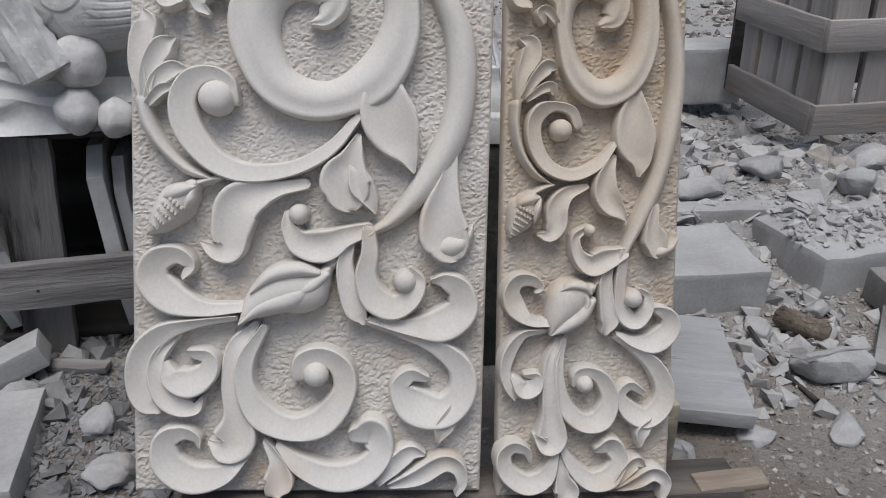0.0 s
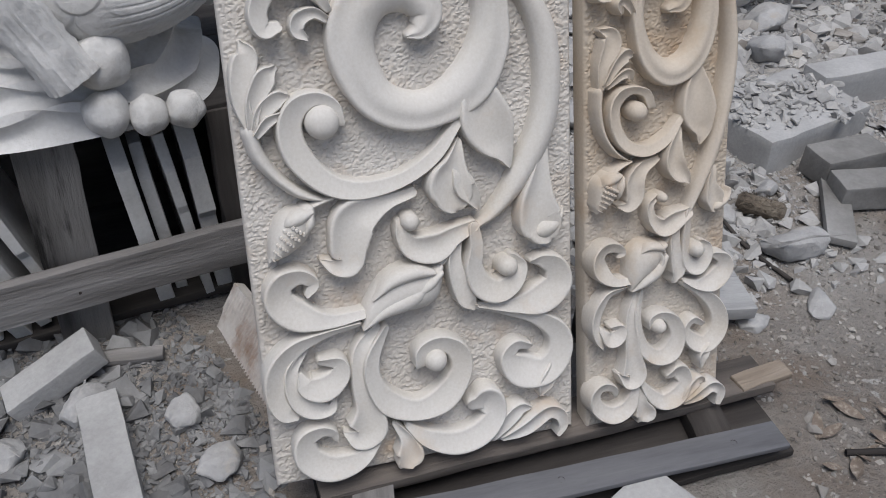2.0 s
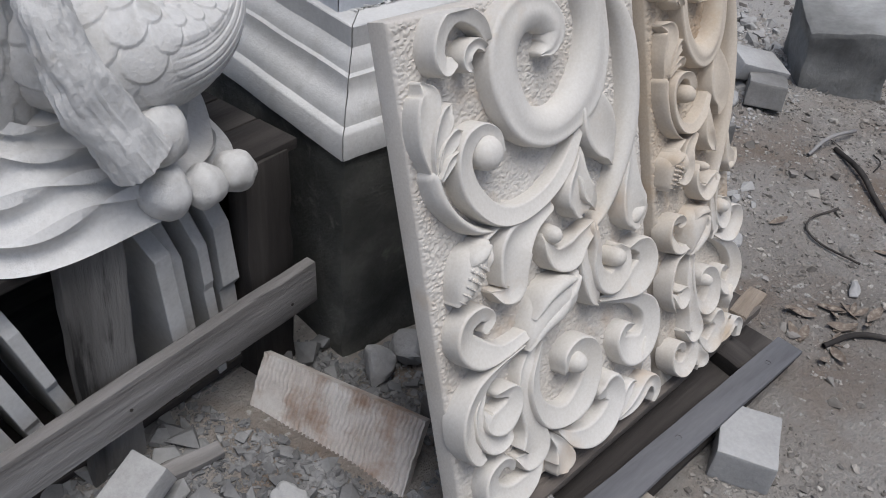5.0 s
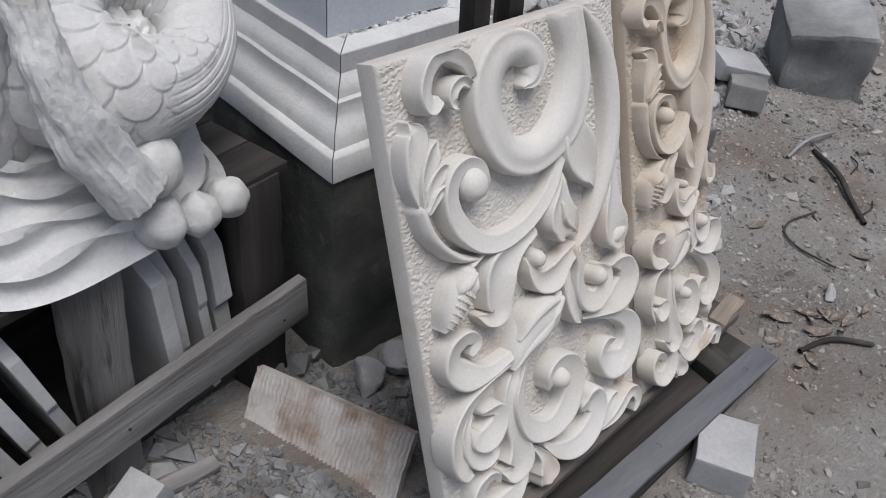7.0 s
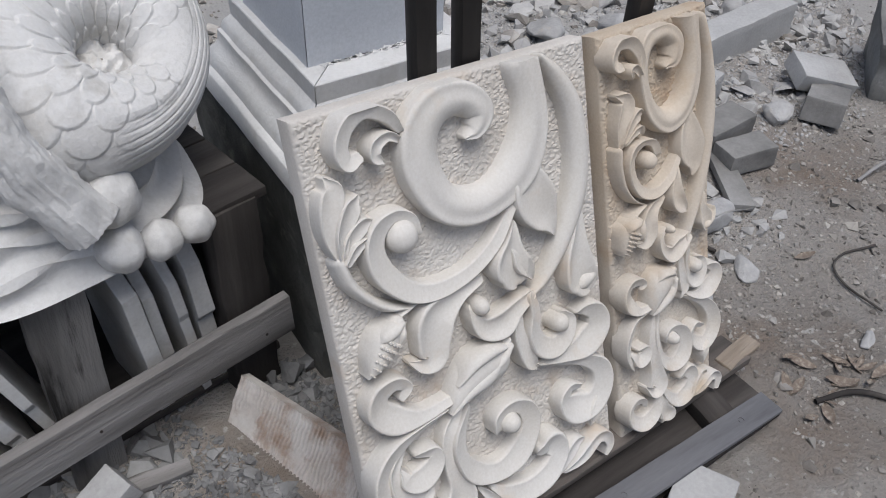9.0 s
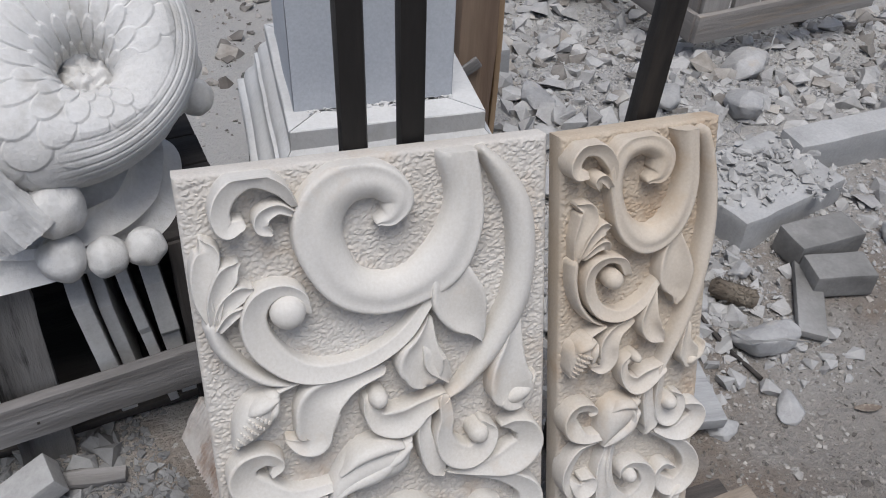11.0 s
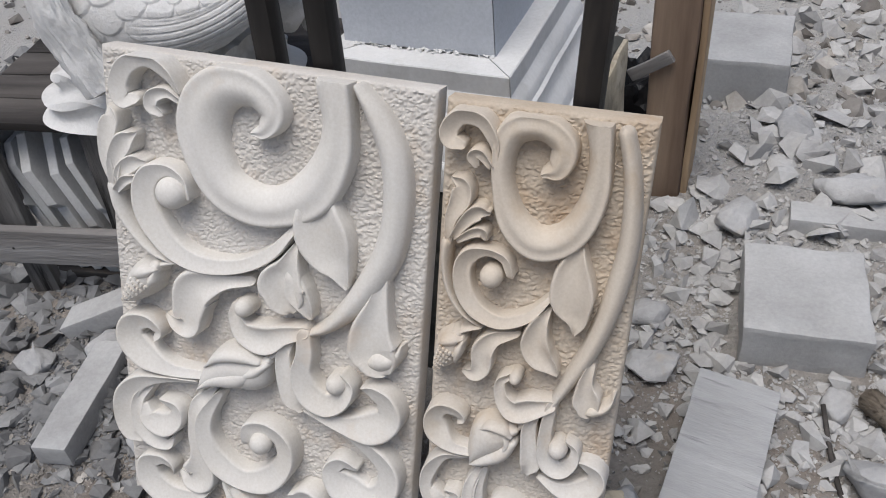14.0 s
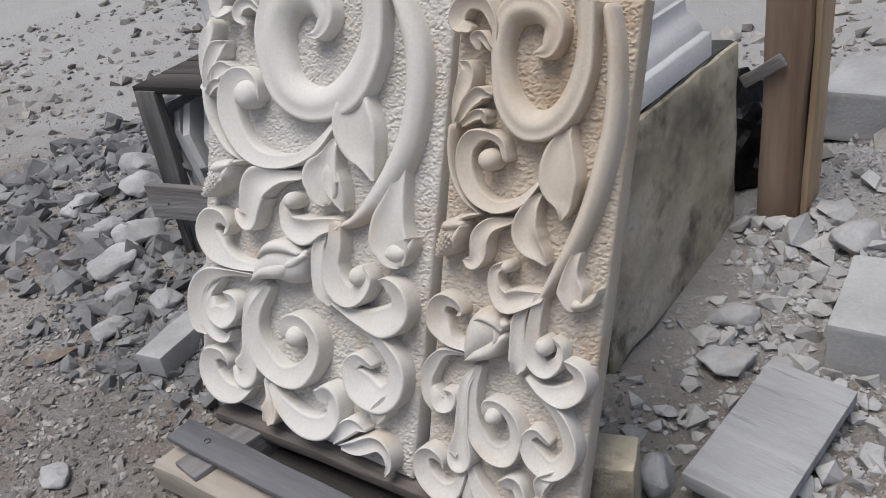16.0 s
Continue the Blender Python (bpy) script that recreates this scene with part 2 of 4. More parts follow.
def rough_box(name, l, w, h, mat, bevel=0.004, cuts=3, rough=0.002, seed=0, chip=0.0):
    """A box about its centre, its edges rounded and worn."""
    bm = bmesh.new()
    bmesh.ops.create_cube(bm, size=1)
    bmesh.ops.scale(bm, vec=(l, w, h), verts=bm.verts)
    step = max(l, w, h) / (cuts + 1)
    for axis, size in enumerate((l, w, h)):
        for k in range(1, int(round(size / step))):
            co = [0, 0, 0]
            co[axis] = -size / 2 + size * k / round(size / step)
            no = [0, 0, 0]
            no[axis] = 1
            bmesh.ops.bisect_plane(bm, geom=bm.verts[:] + bm.edges[:] + bm.faces[:], plane_co=co, plane_no=no)
    sharp = [e for e in bm.edges if len(e.link_faces) == 2 and e.calc_face_angle(0) > 0.5]
    bmesh.ops.bevel(bm, geom=sharp, offset=bevel, segments=2, profile=0.6, affect="EDGES")
    off = Vector((seed * 3.1, seed * 1.7, seed * 0.9))
    for v in bm.verts:
        v.co += noise.noise_vector(v.co * 14 + off) * rough
        if chip:
            k = noise.noise(v.co * 7 + off)
            if k > 0.25:
                v.co *= 1 - chip * (k - 0.25)
    me = bpy.data.meshes.new(name)
    bm.to_mesh(me)
    bm.free()
    me.materials.append(mat)
    me.polygons.foreach_set("use_smooth", [True] * len(me.polygons))
    me.set_sharp_from_angle(angle=radians(35))
    return me


def along(p0, p1, up=(0, 0, 1)):
    """A pose in the middle of two points, its x along them, its z near up."""
    p0, p1 = Vector(p0), Vector(p1)
    x = (p1 - p0).normalized()
    y = Vector(up).cross(x).normalized()
    z = x.cross(y)
    m = Matrix((x, y, z)).transposed().to_4x4()
    m.translation = (p0 + p1) / 2
    return m


def plank(name, p0, p1, w, h, mat, parent=None, up=(0, 0, 1), seed=0, label="", bevel=0.003, rough=0.0025):
    """A board from p0 to p1, w wide and h thick along up."""
    ob = new(name, rough_box(name, (Vector(p1) - Vector(p0)).length, w, h, mat, bevel, 9, rough, seed))
    ob.matrix_world = along(p0, p1, up)
    if parent:
        child(ob, parent)
    if label:
        ob["label"] = label
    return ob


def stone_mesh(name, size, mat, seed, points=16, smooth=False):
    """A broken lump of stone with flat facets."""
    rnd = random.Random(seed)
    bm = bmesh.new()
    for _ in range(points):
        v = Vector((rnd.gauss(0, 1), rnd.gauss(0, 1), rnd.gauss(0, 1))).normalized()
        k = max(abs(v.x), abs(v.y), abs(v.z))
        v = v * (0.55 + 0.45 / (1 + k)) / (0.6 + 0.4 * k) * rnd.uniform(0.8, 1.05)
        bm.verts.new((v.x * size[0] / 2, v.y * size[1] / 2, v.z * size[2] / 2))
    res = bmesh.ops.convex_hull(bm, input=bm.verts)
    bmesh.ops.delete(bm, geom=[g for g in set(res["geom_interior"] + res["geom_unused"]) if isinstance(g, bmesh.types.BMVert)], context="VERTS")
    bmesh.ops.bevel(bm, geom=bm.edges[:], offset=min(size) * 0.05, segments=1, affect="EDGES")
    bmesh.ops.triangulate(bm, faces=bm.faces)
    bmesh.ops.subdivide_edges(bm, edges=bm.edges[:], cuts=3, use_grid_fill=True)
    bmesh.ops.smooth_vert(bm, verts=bm.verts, factor=0.12, use_axis_x=True, use_axis_y=True, use_axis_z=True)
    mean = (size[0] * size[1] * size[2]) ** (1 / 3)
    for v in bm.verts:
        q = v.co / mean
        v.co += noise.noise_vector(q * 2.2 + Vector((seed, 0, 0))) * mean * 0.05 + noise.noise_vector(q * 7) * mean * 0.025
    me = bpy.data.meshes.new(name)
    bm.to_mesh(me)
    bm.free()
    me.polygons.foreach_set("use_smooth", [True] * len(me.polygons))
    me.set_sharp_from_angle(angle=radians(32))
    me.materials.append(mat)
    return me


# ---- ground ----
def mound(x, y):
    """Height of the rubble heaps and the trodden ground."""
    h = 0.10 * np.exp(-(((x - 0.45) / 0.5) ** 2 + ((y - 2.45) / 0.4) ** 2))
    h += 0.07 * np.exp(-(((x - 1.2) / 0.6) ** 2 + ((y - 2.4) / 0.5) ** 2))
    h += 0.05 * np.exp(-(((x + 0.75) / 0.45) ** 2 + ((y - 1.45) / 0.4) ** 2))
    h += 0.05 * np.exp(-(((x + 1.6) / 0.6) ** 2 + ((y - 1.9) / 0.5) ** 2))
    return h


def relief(x, y):
    v = Vector((x, y, 0))
    return 0.02 * noise.noise(v * 1.3) + 0.008 * noise.noise(v * 5) + 0.007 * noise.noise(v * 13)


def height(x, y):
    return float(mound(x, y)) + relief(x, y) - 0.005


xs = np.concatenate([-np.geomspace(80, 2.6, 22), np.arange(-2.5, 3.01, 0.03), np.geomspace(3.1, 80, 22)])
ys = np.concatenate([-np.geomspace(60, 0.6, 16), np.arange(-0.5, 4.51, 0.03), np.geomspace(4.6, 120, 24)])
gv = [(x, y, height(x, y)) for y in ys for x in xs]
ground = new("ground", mesh("ground", gv, grid_faces(len(ys), len(xs)), DIRT, True))
tagged(ground, "dusty grey-brown earth strewn with stone dust", "ground", kind="structure")

# ---- the carved panels ----
WIDE, NARROW = [], []


def stroke(design, kind, *line):
    """One member of a design: x, z and half its width, in millimetres, along its run."""
    design.append((kind, line))


# the wide panel: the great spiral and its hanging leaf, then down to the foot, then petals
stroke(WIDE, "band", (377, 778, 27), (386, 726, 25), (380, 674, 30), (350, 622, 34), (299, 592, 28), (249, 590, 29), (204, 616, 31), (178, 677, 35), (186, 727, 36), (220, 755, 32), (264, 753, 26), (289, 728, 23), (278, 704, 15), (261, 697, 5))
stroke(WIDE, "leaf", (360, 608, 29), (369, 569, 40), (384, 537, 34), (399, 511, 17), (408, 489, 3))
stroke(WIDE, "vine", (416, 777, 8), (442, 744, 16), (466, 698, 20), (475, 650, 21), (475, 599, 21), (465, 547, 22), (443, 500, 21), (412, 453, 17), (380, 418, 11), (354, 402, 7))
stroke(WIDE, "leaf", (464, 523, 7), (459, 478, 15), (451, 431, 30), (454, 400, 37), (460, 388, 32))
stroke(WIDE, "vine", (464, 380, 20), (480, 385, 15), (491, 399, 9), (496, 411, 2))
stroke(WIDE, "scroll", (327, 566, 6), (288, 520, 10), (236, 490, 11), (173, 481, 14), (124, 497, 17), (88, 538, 20), (78, 579, 19), (91, 609, 17), (119, 620, 11), (143, 608, 9), (151, 584, 7))
stroke(WIDE, "ball", (125, 586, 25))
stroke(WIDE, "vine", (22, 579, 11), (31, 545, 11), (53, 512, 9), (84, 485, 8), (122, 470, 3))
stroke(WIDE, "leaf", (26, 584, 8), (17, 624, 13), (23, 664, 18), (31, 688, 15), (25, 704, 3))
stroke(WIDE, "leaf", (27, 584, 7), (34, 623, 13), (52, 654, 16), (65, 666, 5))
stroke(WIDE, "leaf", (30, 581, 6), (44, 608, 12), (65, 624, 13), (79, 626, 5))
stroke(WIDE, "leaf", (32, 576, 5), (49, 594, 8), (65, 601, 5))
stroke(WIDE, "scroll", (147, 740, 5), (130, 764, 10), (97, 780, 12), (67, 768, 14), (52, 741, 14), (58, 719, 13), (75, 721, 8))
stroke(WIDE, "leaf", (146, 726, 5), (127, 736, 8), (107, 729, 11), (103, 714, 10), (114, 704, 4))
stroke(WIDE, "bud", (90, 458, 13), (73, 441, 27), (57, 422, 25), (42, 404, 16), (29, 391, 2))
stroke(WIDE, "vine", (92, 462, 6), (112, 469, 6), (130, 473, 4))
stroke(WIDE, "leaf", (251, 467, 8), (209, 458, 13), (161, 438, 32), (147, 401, 29), (143, 373, 23), (125, 368, 14), (104, 380, 2))
stroke(WIDE, "leaf", (327, 537, 5), (319, 508, 18), (311, 484, 34), (310, 470, 37), (312, 460, 32))
stroke(WIDE, "leaf", (325, 492, 12), (332, 468, 18), (345, 447, 13), (353, 429, 3))
stroke(WIDE, "leaf", (227, 423, 6), (229, 404, 11), (245, 383, 19), (278, 378, 24), (310, 392, 16), (342, 403, 10))
stroke(WIDE, "ball", (243, 423, 15))
stroke(WIDE, "leaf", (316, 378, 8), (310, 351, 12), (316, 314, 15), (328, 285, 17), (338, 270, 7))
stroke(WIDE, "scroll", (344, 400, 10), (346, 368, 13), (341, 335, 16), (353, 304, 20), (380, 290, 19), (406, 303, 16), (419, 327, 10), (407, 343, 6))
stroke(WIDE, "ball", (398, 328, 17))
stroke(WIDE, "bud", (158, 263, 2), (183, 289, 23), (219, 312, 37), (255, 315, 36), (272, 327, 23), (283, 340, 10))
stroke(WIDE, "vine", (276, 337, 7), (307, 363, 9))
stroke(WIDE, "scroll", (160, 286, 7), (109, 283, 11), (63, 298, 23), (36, 325, 23), (42, 352, 20), (69, 361, 14), (88, 347, 10), (78, 330, 4))
stroke(WIDE, "scroll", (152, 270, 4), (97, 262, 7), (50, 247, 15), (22, 215, 20), (13, 174, 16), (24, 145, 15), (41, 133, 5))
stroke(WIDE, "leaf", (65, 242, 6), (41, 207, 11), (48, 166, 18), (68, 142, 17), (94, 136, 10), (105, 151, 2))
stroke(WIDE, "scroll", (54, 201, 5), (62, 181, 16), (88, 174, 21), (113, 191, 17), (113, 212, 13), (87, 218, 6))
stroke(WIDE, "leaf", (180, 259, 6), (152, 225, 13), (147, 175, 16), (156, 124, 22), (151, 89, 32), (136, 73, 21), (116, 83, 4))
stroke(WIDE, "scroll", (193, 255, 6), (168, 208, 13), (168, 165, 15), (191, 126, 20), (235, 106, 18), (280, 118, 22), (311, 159, 18), (307, 197, 18), (279, 216, 15), (252, 208, 15), (245, 186, 10))
stroke(WIDE, "ball", (270, 188, 19))
stroke(WIDE, "scroll", (344, 267, 5), (394, 251, 8), (444, 232, 13), (483, 199, 19), (486, 160, 21), (459, 132, 24), (417, 141, 28), (394, 168, 16), (409, 187, 12), (432, 182, 6))
stroke(WIDE, "scroll", (348, 270, 4), (402, 261, 12), (452, 264, 25), (483, 287, 23), (479, 316, 19), (458, 329, 13), (440, 329, 4))
stroke(WIDE, "scroll", (169, 62, 4), (133, 35, 16), (88, 29, 22), (54, 52, 22), (52, 86, 18), (76, 98, 12), (95, 90, 8), (99, 76, 3))
stroke(WIDE, "leaf", (197, 84, 5), (213, 56, 12), (217, 28, 23), (210, 11, 15))
stroke(WIDE, "scroll", (217, 80, 5), (248, 51, 15), (294, 32, 20), (338, 39, 21), (366, 69, 19), (354, 100, 26), (332, 98, 14))
stroke(WIDE, "leaf", (363, 20, 5), (385, 48, 14), (410, 70, 14), (431, 67, 4))
stroke(WIDE, "leaf", (382, 17, 5), (424, 34, 15), (461, 55, 15), (483, 46, 12), (490, 24, 8), (482, 5, 3))
stroke(WIDE, "leaf", (473, 136, 9), (461, 110, 16), (453, 87, 4))
stroke(WIDE, "petal", (159, 262, 2), (191, 287, 12), (231, 301, 17), (259, 317, 11))
stroke(WIDE, "petal", (176, 309, 2), (206, 335, 11), (242, 344, 12), (271, 340, 6))
stroke(WIDE, "petal", (283, 336, 7), (264, 321, 11), (244, 310, 8), (231, 305, 2))
stroke(WIDE, "petal", (94, 459, 6), (78, 454, 12), (63, 448, 10), (53, 443, 2))
stroke(WIDE, "petal", (96, 456, 5), (91, 443, 9), (86, 432, 6), (83, 422, 2))
# the narrow panel, the same members drawn together
stroke(NARROW, "band", (196, 790, 18), (204, 743, 15), (204, 695, 17), (190, 650, 19), (165, 623, 20), (132, 618, 21), (101, 645, 18), (85, 691, 13), (84, 735, 15), (98, 764, 20), (132, 769, 18), (158, 751, 18), (154, 723, 16), (138, 714, 6))
stroke(NARROW, "leaf", (191, 616, 10), (189, 581, 25), (192, 546, 29), (200, 518, 16), (199, 498, 3))
stroke(NARROW, "vine", (232, 773, 10), (244, 730, 11), (251, 681, 12), (253, 631, 13), (248, 579, 14), (238, 525, 14), (223, 474, 13), (205, 431, 11), (184, 385, 7))
stroke(NARROW, "leaf", (227, 452, 6), (223, 425, 11), (227, 404, 19), (231, 390, 16))
stroke(NARROW, "vine", (238, 384, 11), (253, 391, 8), (261, 402, 4), (263, 410, 2))
stroke(NARROW, "scroll", (163, 544, 3), (136, 512, 7), (99, 497, 9), (64, 509, 11), (45, 537, 12), (41, 569, 12), (52, 589, 12), (73, 596, 7), (96, 589, 7), (106, 568, 6))
stroke(NARROW, "ball", (81, 562, 16))
stroke(NARROW, "vine", (15, 597, 8), (15, 566, 7), (24, 529, 6), (44, 500, 5), (70, 483, 2))
stroke(NARROW, "leaf", (18, 602, 5), (21, 636, 9), (33, 666, 15), (33, 684, 12), (20, 691, 3))
stroke(NARROW, "leaf", (24, 608, 4), (42, 636, 9), (58, 651, 11), (70, 651, 4))
stroke(NARROW, "leaf", (30, 605, 4), (51, 620, 7), (64, 623, 8), (69, 615, 4))
stroke(NARROW, "scroll", (75, 723, 3), (71, 747, 8), (53, 771, 11), (27, 774, 12), (13, 758, 12), (15, 743, 11), (29, 738, 6))
stroke(NARROW, "leaf", (70, 713, 4), (56, 729, 7), (47, 726, 8), (51, 715, 4))
stroke(NARROW, "bud", (39, 464, 11), (31, 448, 22), (23, 429, 19), (14, 414, 10), (10, 406, 2))
stroke(NARROW, "vine", (42, 470, 4), (58, 478, 4), (71, 482, 3))
stroke(NARROW, "leaf", (123, 481, 4), (93, 470, 11), (78, 449, 16), (77, 424, 15), (67, 408, 10), (51, 409, 2))
stroke(NARROW, "leaf", (163, 526, 3), (152, 502, 13), (149, 475, 19), (158, 456, 18), (174, 442, 10), (183, 431, 2))
stroke(NARROW, "leaf", (122, 417, 5), (107, 405, 7), (111, 380, 10), (130, 365, 16), (152, 373, 16), (178, 382, 9))
stroke(NARROW, "ball", (127, 416, 9))
stroke(NARROW, "leaf", (164, 368, 4), (154, 343, 10), (156, 309, 12), (161, 282, 15), (156, 266, 8))
stroke(NARROW, "scroll", (181, 381, 8), (178, 353, 9), (177, 320, 10), (184, 291, 14), (202, 280, 13), (219, 296, 9), (220, 316, 6), (208, 326, 3))
stroke(NARROW, "ball", (197, 314, 14))
stroke(NARROW, "bud", (72, 261, 2), (82, 285, 19), (98, 310, 31), (114, 322, 26), (128, 329, 12))
stroke(NARROW, "vine", (131, 325, 6), (153, 351, 7))
stroke(NARROW, "scroll", (70, 277, 5), (42, 281, 8), (20, 301, 16), (13, 324, 14), (24, 341, 12), (44, 341, 9), (55, 331, 6), (49, 324, 2))
stroke(NARROW, "scroll", (65, 265, 3), (32, 259, 7), (13, 234, 11), (6, 205, 9), (13, 181, 9), (22, 163, 4))
stroke(NARROW, "scroll", (18, 195, 5), (33, 177, 13), (49, 181, 13), (53, 195, 8), (37, 197, 3))
stroke(NARROW, "leaf", (86, 248, 6), (75, 217, 10), (74, 180, 12), (77, 139, 15), (78, 103, 23), (70, 92, 16), (54, 104, 3))
stroke(NARROW, "scroll", (94, 251, 5), (87, 217, 8), (90, 179, 9), (103, 143, 13), (129, 123, 14), (155, 129, 16), (167, 158, 13), (156, 188, 12), (135, 202, 9), (117, 198, 10), (113, 183, 5))
stroke(NARROW, "ball", (127, 184, 13))
stroke(NARROW, "scroll", (173, 254, 3), (203, 236, 7), (233, 212, 12), (251, 179, 14), (248, 149, 15), (225, 129, 15), (198, 141, 15), (184, 164, 9), (197, 180, 8), (217, 170, 5))
stroke(NARROW, "scroll", (176, 260, 3), (202, 248, 9), (231, 247, 16), (254, 266, 15), (253, 286, 12), (236, 296, 7), (224, 296, 2))
stroke(NARROW, "leaf", (232, 125, 6), (218, 109, 11), (216, 87, 4))
stroke(NARROW, "scroll", (86, 76, 5), (71, 39, 13), (42, 28, 15), (13, 47, 14), (7, 73, 13), (21, 87, 11), (41, 80, 7), (47, 63, 2))
stroke(NARROW, "leaf", (97, 72, 4), (97, 42, 10), (103, 18, 19), (100, 5, 11))
stroke(NARROW, "scroll", (96, 83, 5), (114, 54, 11), (141, 31, 14), (170, 36, 16), (185, 62, 12), (172, 86, 16), (152, 81, 7))
stroke(NARROW, "leaf", (177, 20, 4), (194, 44, 10), (211, 61, 11), (224, 54, 3))
stroke(NARROW, "leaf", (186, 18, 4), (212, 30, 11), (238, 43, 12), (257, 28, 9), (252, -1, 4))
stroke(NARROW, "petal", (74, 260, 2), (92, 272, 9), (117, 289, 12), (133, 311, 7))
stroke(NARROW, "petal", (85, 327, 2), (99, 335, 7), (118, 333, 8), (129, 324, 4))
stroke(NARROW, "petal", (116, 331, 3), (125, 309, 6), (115, 289, 3), (107, 281, 2))
stroke(NARROW, "petal", (48, 464, 4), (37, 462, 9), (24, 457, 8), (16, 451, 2))
stroke(NARROW, "petal", (50, 460, 4), (46, 448, 7), (43, 435, 5), (42, 428, 2))
HEIGHTS = {"scroll": 0.041, "band": 0.040, "leaf": 0.037, "vine": 0.033, "bud": 0.046, "ball": 0.044, "petal": 0.050}


def spine(points, per=7):
    """A smooth line through the points, as rows of x, z, half width."""
    p = np.array(points, float) / 1000
    p = np.vstack([2 * p[0] - p[1], p, 2 * p[-1] - p[-2]])
    rows = []
    for i in range(1, len(p) - 2):
        for s in np.linspace(0, 1, per, endpoint=False):
            rows.append(0.5 * (2 * p[i] + (p[i + 1] - p[i - 1]) * s + (2 * p[i - 1] - 5 * p[i] + 4 * p[i + 1] - p[i + 2]) * s ** 2 + (3 * p[i] - p[i - 1] - 3 * p[i + 1] + p[i + 2]) * s ** 3))
    rows.append(p[-2])
    rows = np.array(rows)
    rows[:, 2] = np.maximum(rows[:, 2], 0.0015)

    def cap(end, before):
        """Rows that close an end in a half round."""
        d = end[:2] - before[:2]
        d /= np.linalg.norm(d) + 1e-9
        return [(*(end[:2] + d * end[2] * math.sin(a)), max(0.0008, end[2] * math.cos(a))) for a in (0.3, 0.6, 0.9, 1.15, 1.35, 1.5)]

    return np.array(cap(rows[0], rows[1])[::-1] + rows.tolist() + cap(rows[-1], rows[-2]))


ACROSS = (-1.0, -0.97, -0.91, -0.82, -0.7, -0.55, -0.38, -0.19, 0.0, 0.19, 0.38, 0.55, 0.7, 0.82, 0.91, 0.97, 1.0)


def carved(kind, points, slim, lift):
    """One carved member that stands out of the slab."""
    rows = spine(points)
    high = HEIGHTS[kind] + lift
    d = np.gradient(rows[:, :2], axis=0)
    d /= np.linalg.norm(d, axis=1)[:, None] + 1e-9
    side = np.stack([-d[:, 1], d[:, 0]], 1)
    turn = np.sum(d[:-1, 0] * d[1:, 1] - d[:-1, 1] * d[1:, 0])
    # how tightly the run bends at each row: the inner edge stays short of the centre of the bend
    step = np.linalg.norm(np.gradient(rows[:, :2], axis=0), axis=1) + 1e-9
    bend = np.gradient(d, axis=0)
    bend = (bend * side).sum(axis=1) / step
    bend = np.convolve(np.pad(bend, 3, mode="edge"), np.ones(7) / 7, mode="valid")
    widest = rows[:, 2].max()
    verts, m = [], len(ACROSS) + 2
    for row, ((x, z, w), s) in enumerate(zip(rows, side)):
        h = high * (0.60 + 0.40 * math.sqrt(w / widest))
        if kind == "leaf":
            far = min(1.0, row / (0.22 * len(rows)))
            h *= 0.72 + 0.28 * far * far * (3 - 2 * far)
        bowl = min(1.0, max(0.0, (w - 0.014 * slim) / (0.016 * slim)))
        line = []
        for u in ACROSS:
            inner = 0.5 + 0.5 * math.copysign(1, turn) * u
            if kind == "scroll":
                # a high thin rim outside, falling in a hollow to a low inner edge
                top = h * (1.02 - (0.22 + 0.34 * bowl) * (1 - (1 - inner) ** 1.7) + 0.07 * bowl * max(0.0, inner - 0.8) * 5)
            elif kind == "band":
                # a broad back that rounds over towards the inside
                top = h * (0.98 - 0.07 * math.sin(math.pi * min(1.0, inner * 2.2)) - 0.50 * max(0.0, inner - 0.45) ** 2 / 0.3)
            elif kind == "leaf":
                top = h * (0.97 + (0.16 + 0.22 * bowl) * (u * u - 0.6) - 0.07 * math.copysign(1, turn) * u)
            elif kind == "vine":
                top = h * (1.0 - 0.42 * u * u)
            elif kind == "petal":
                top = h * (0.62 + 0.38 * math.sqrt(max(0, 1 - u * u)))
            else:
                top = h * (0.30 + 0.70 * math.sqrt(max(0, 1 - u * u * 0.97)))
            top -= min(0.0065, 0.45 * w) * max(0.0, (abs(u) - 0.78) / 0.22) ** 2.5
            reach = w * u
            if bend[row] * u > 0:
                reach = math.copysign(min(abs(reach), 0.85 / abs(bend[row])), u)
            line.append((x + s[0] * reach, -top, z + s[1] * reach))
        a, b = line[0], line[-1]
        verts += [(a[0] - s[0] * 0.0015, 0.004, a[2] - s[1] * 0.0015), *line, (b[0] + s[0] * 0.0015, 0.004, b[2] + s[1] * 0.0015)]
    verts = [(x, y * (0.8 + 0.2 * slim), min(max(z, 0.002), 0.784)) for x, y, z in verts]
    n = len(rows)
    faces = grid_faces(n, m) + [tuple(range(m)), tuple(range((n - 1) * m, n * m))]
    return verts, faces


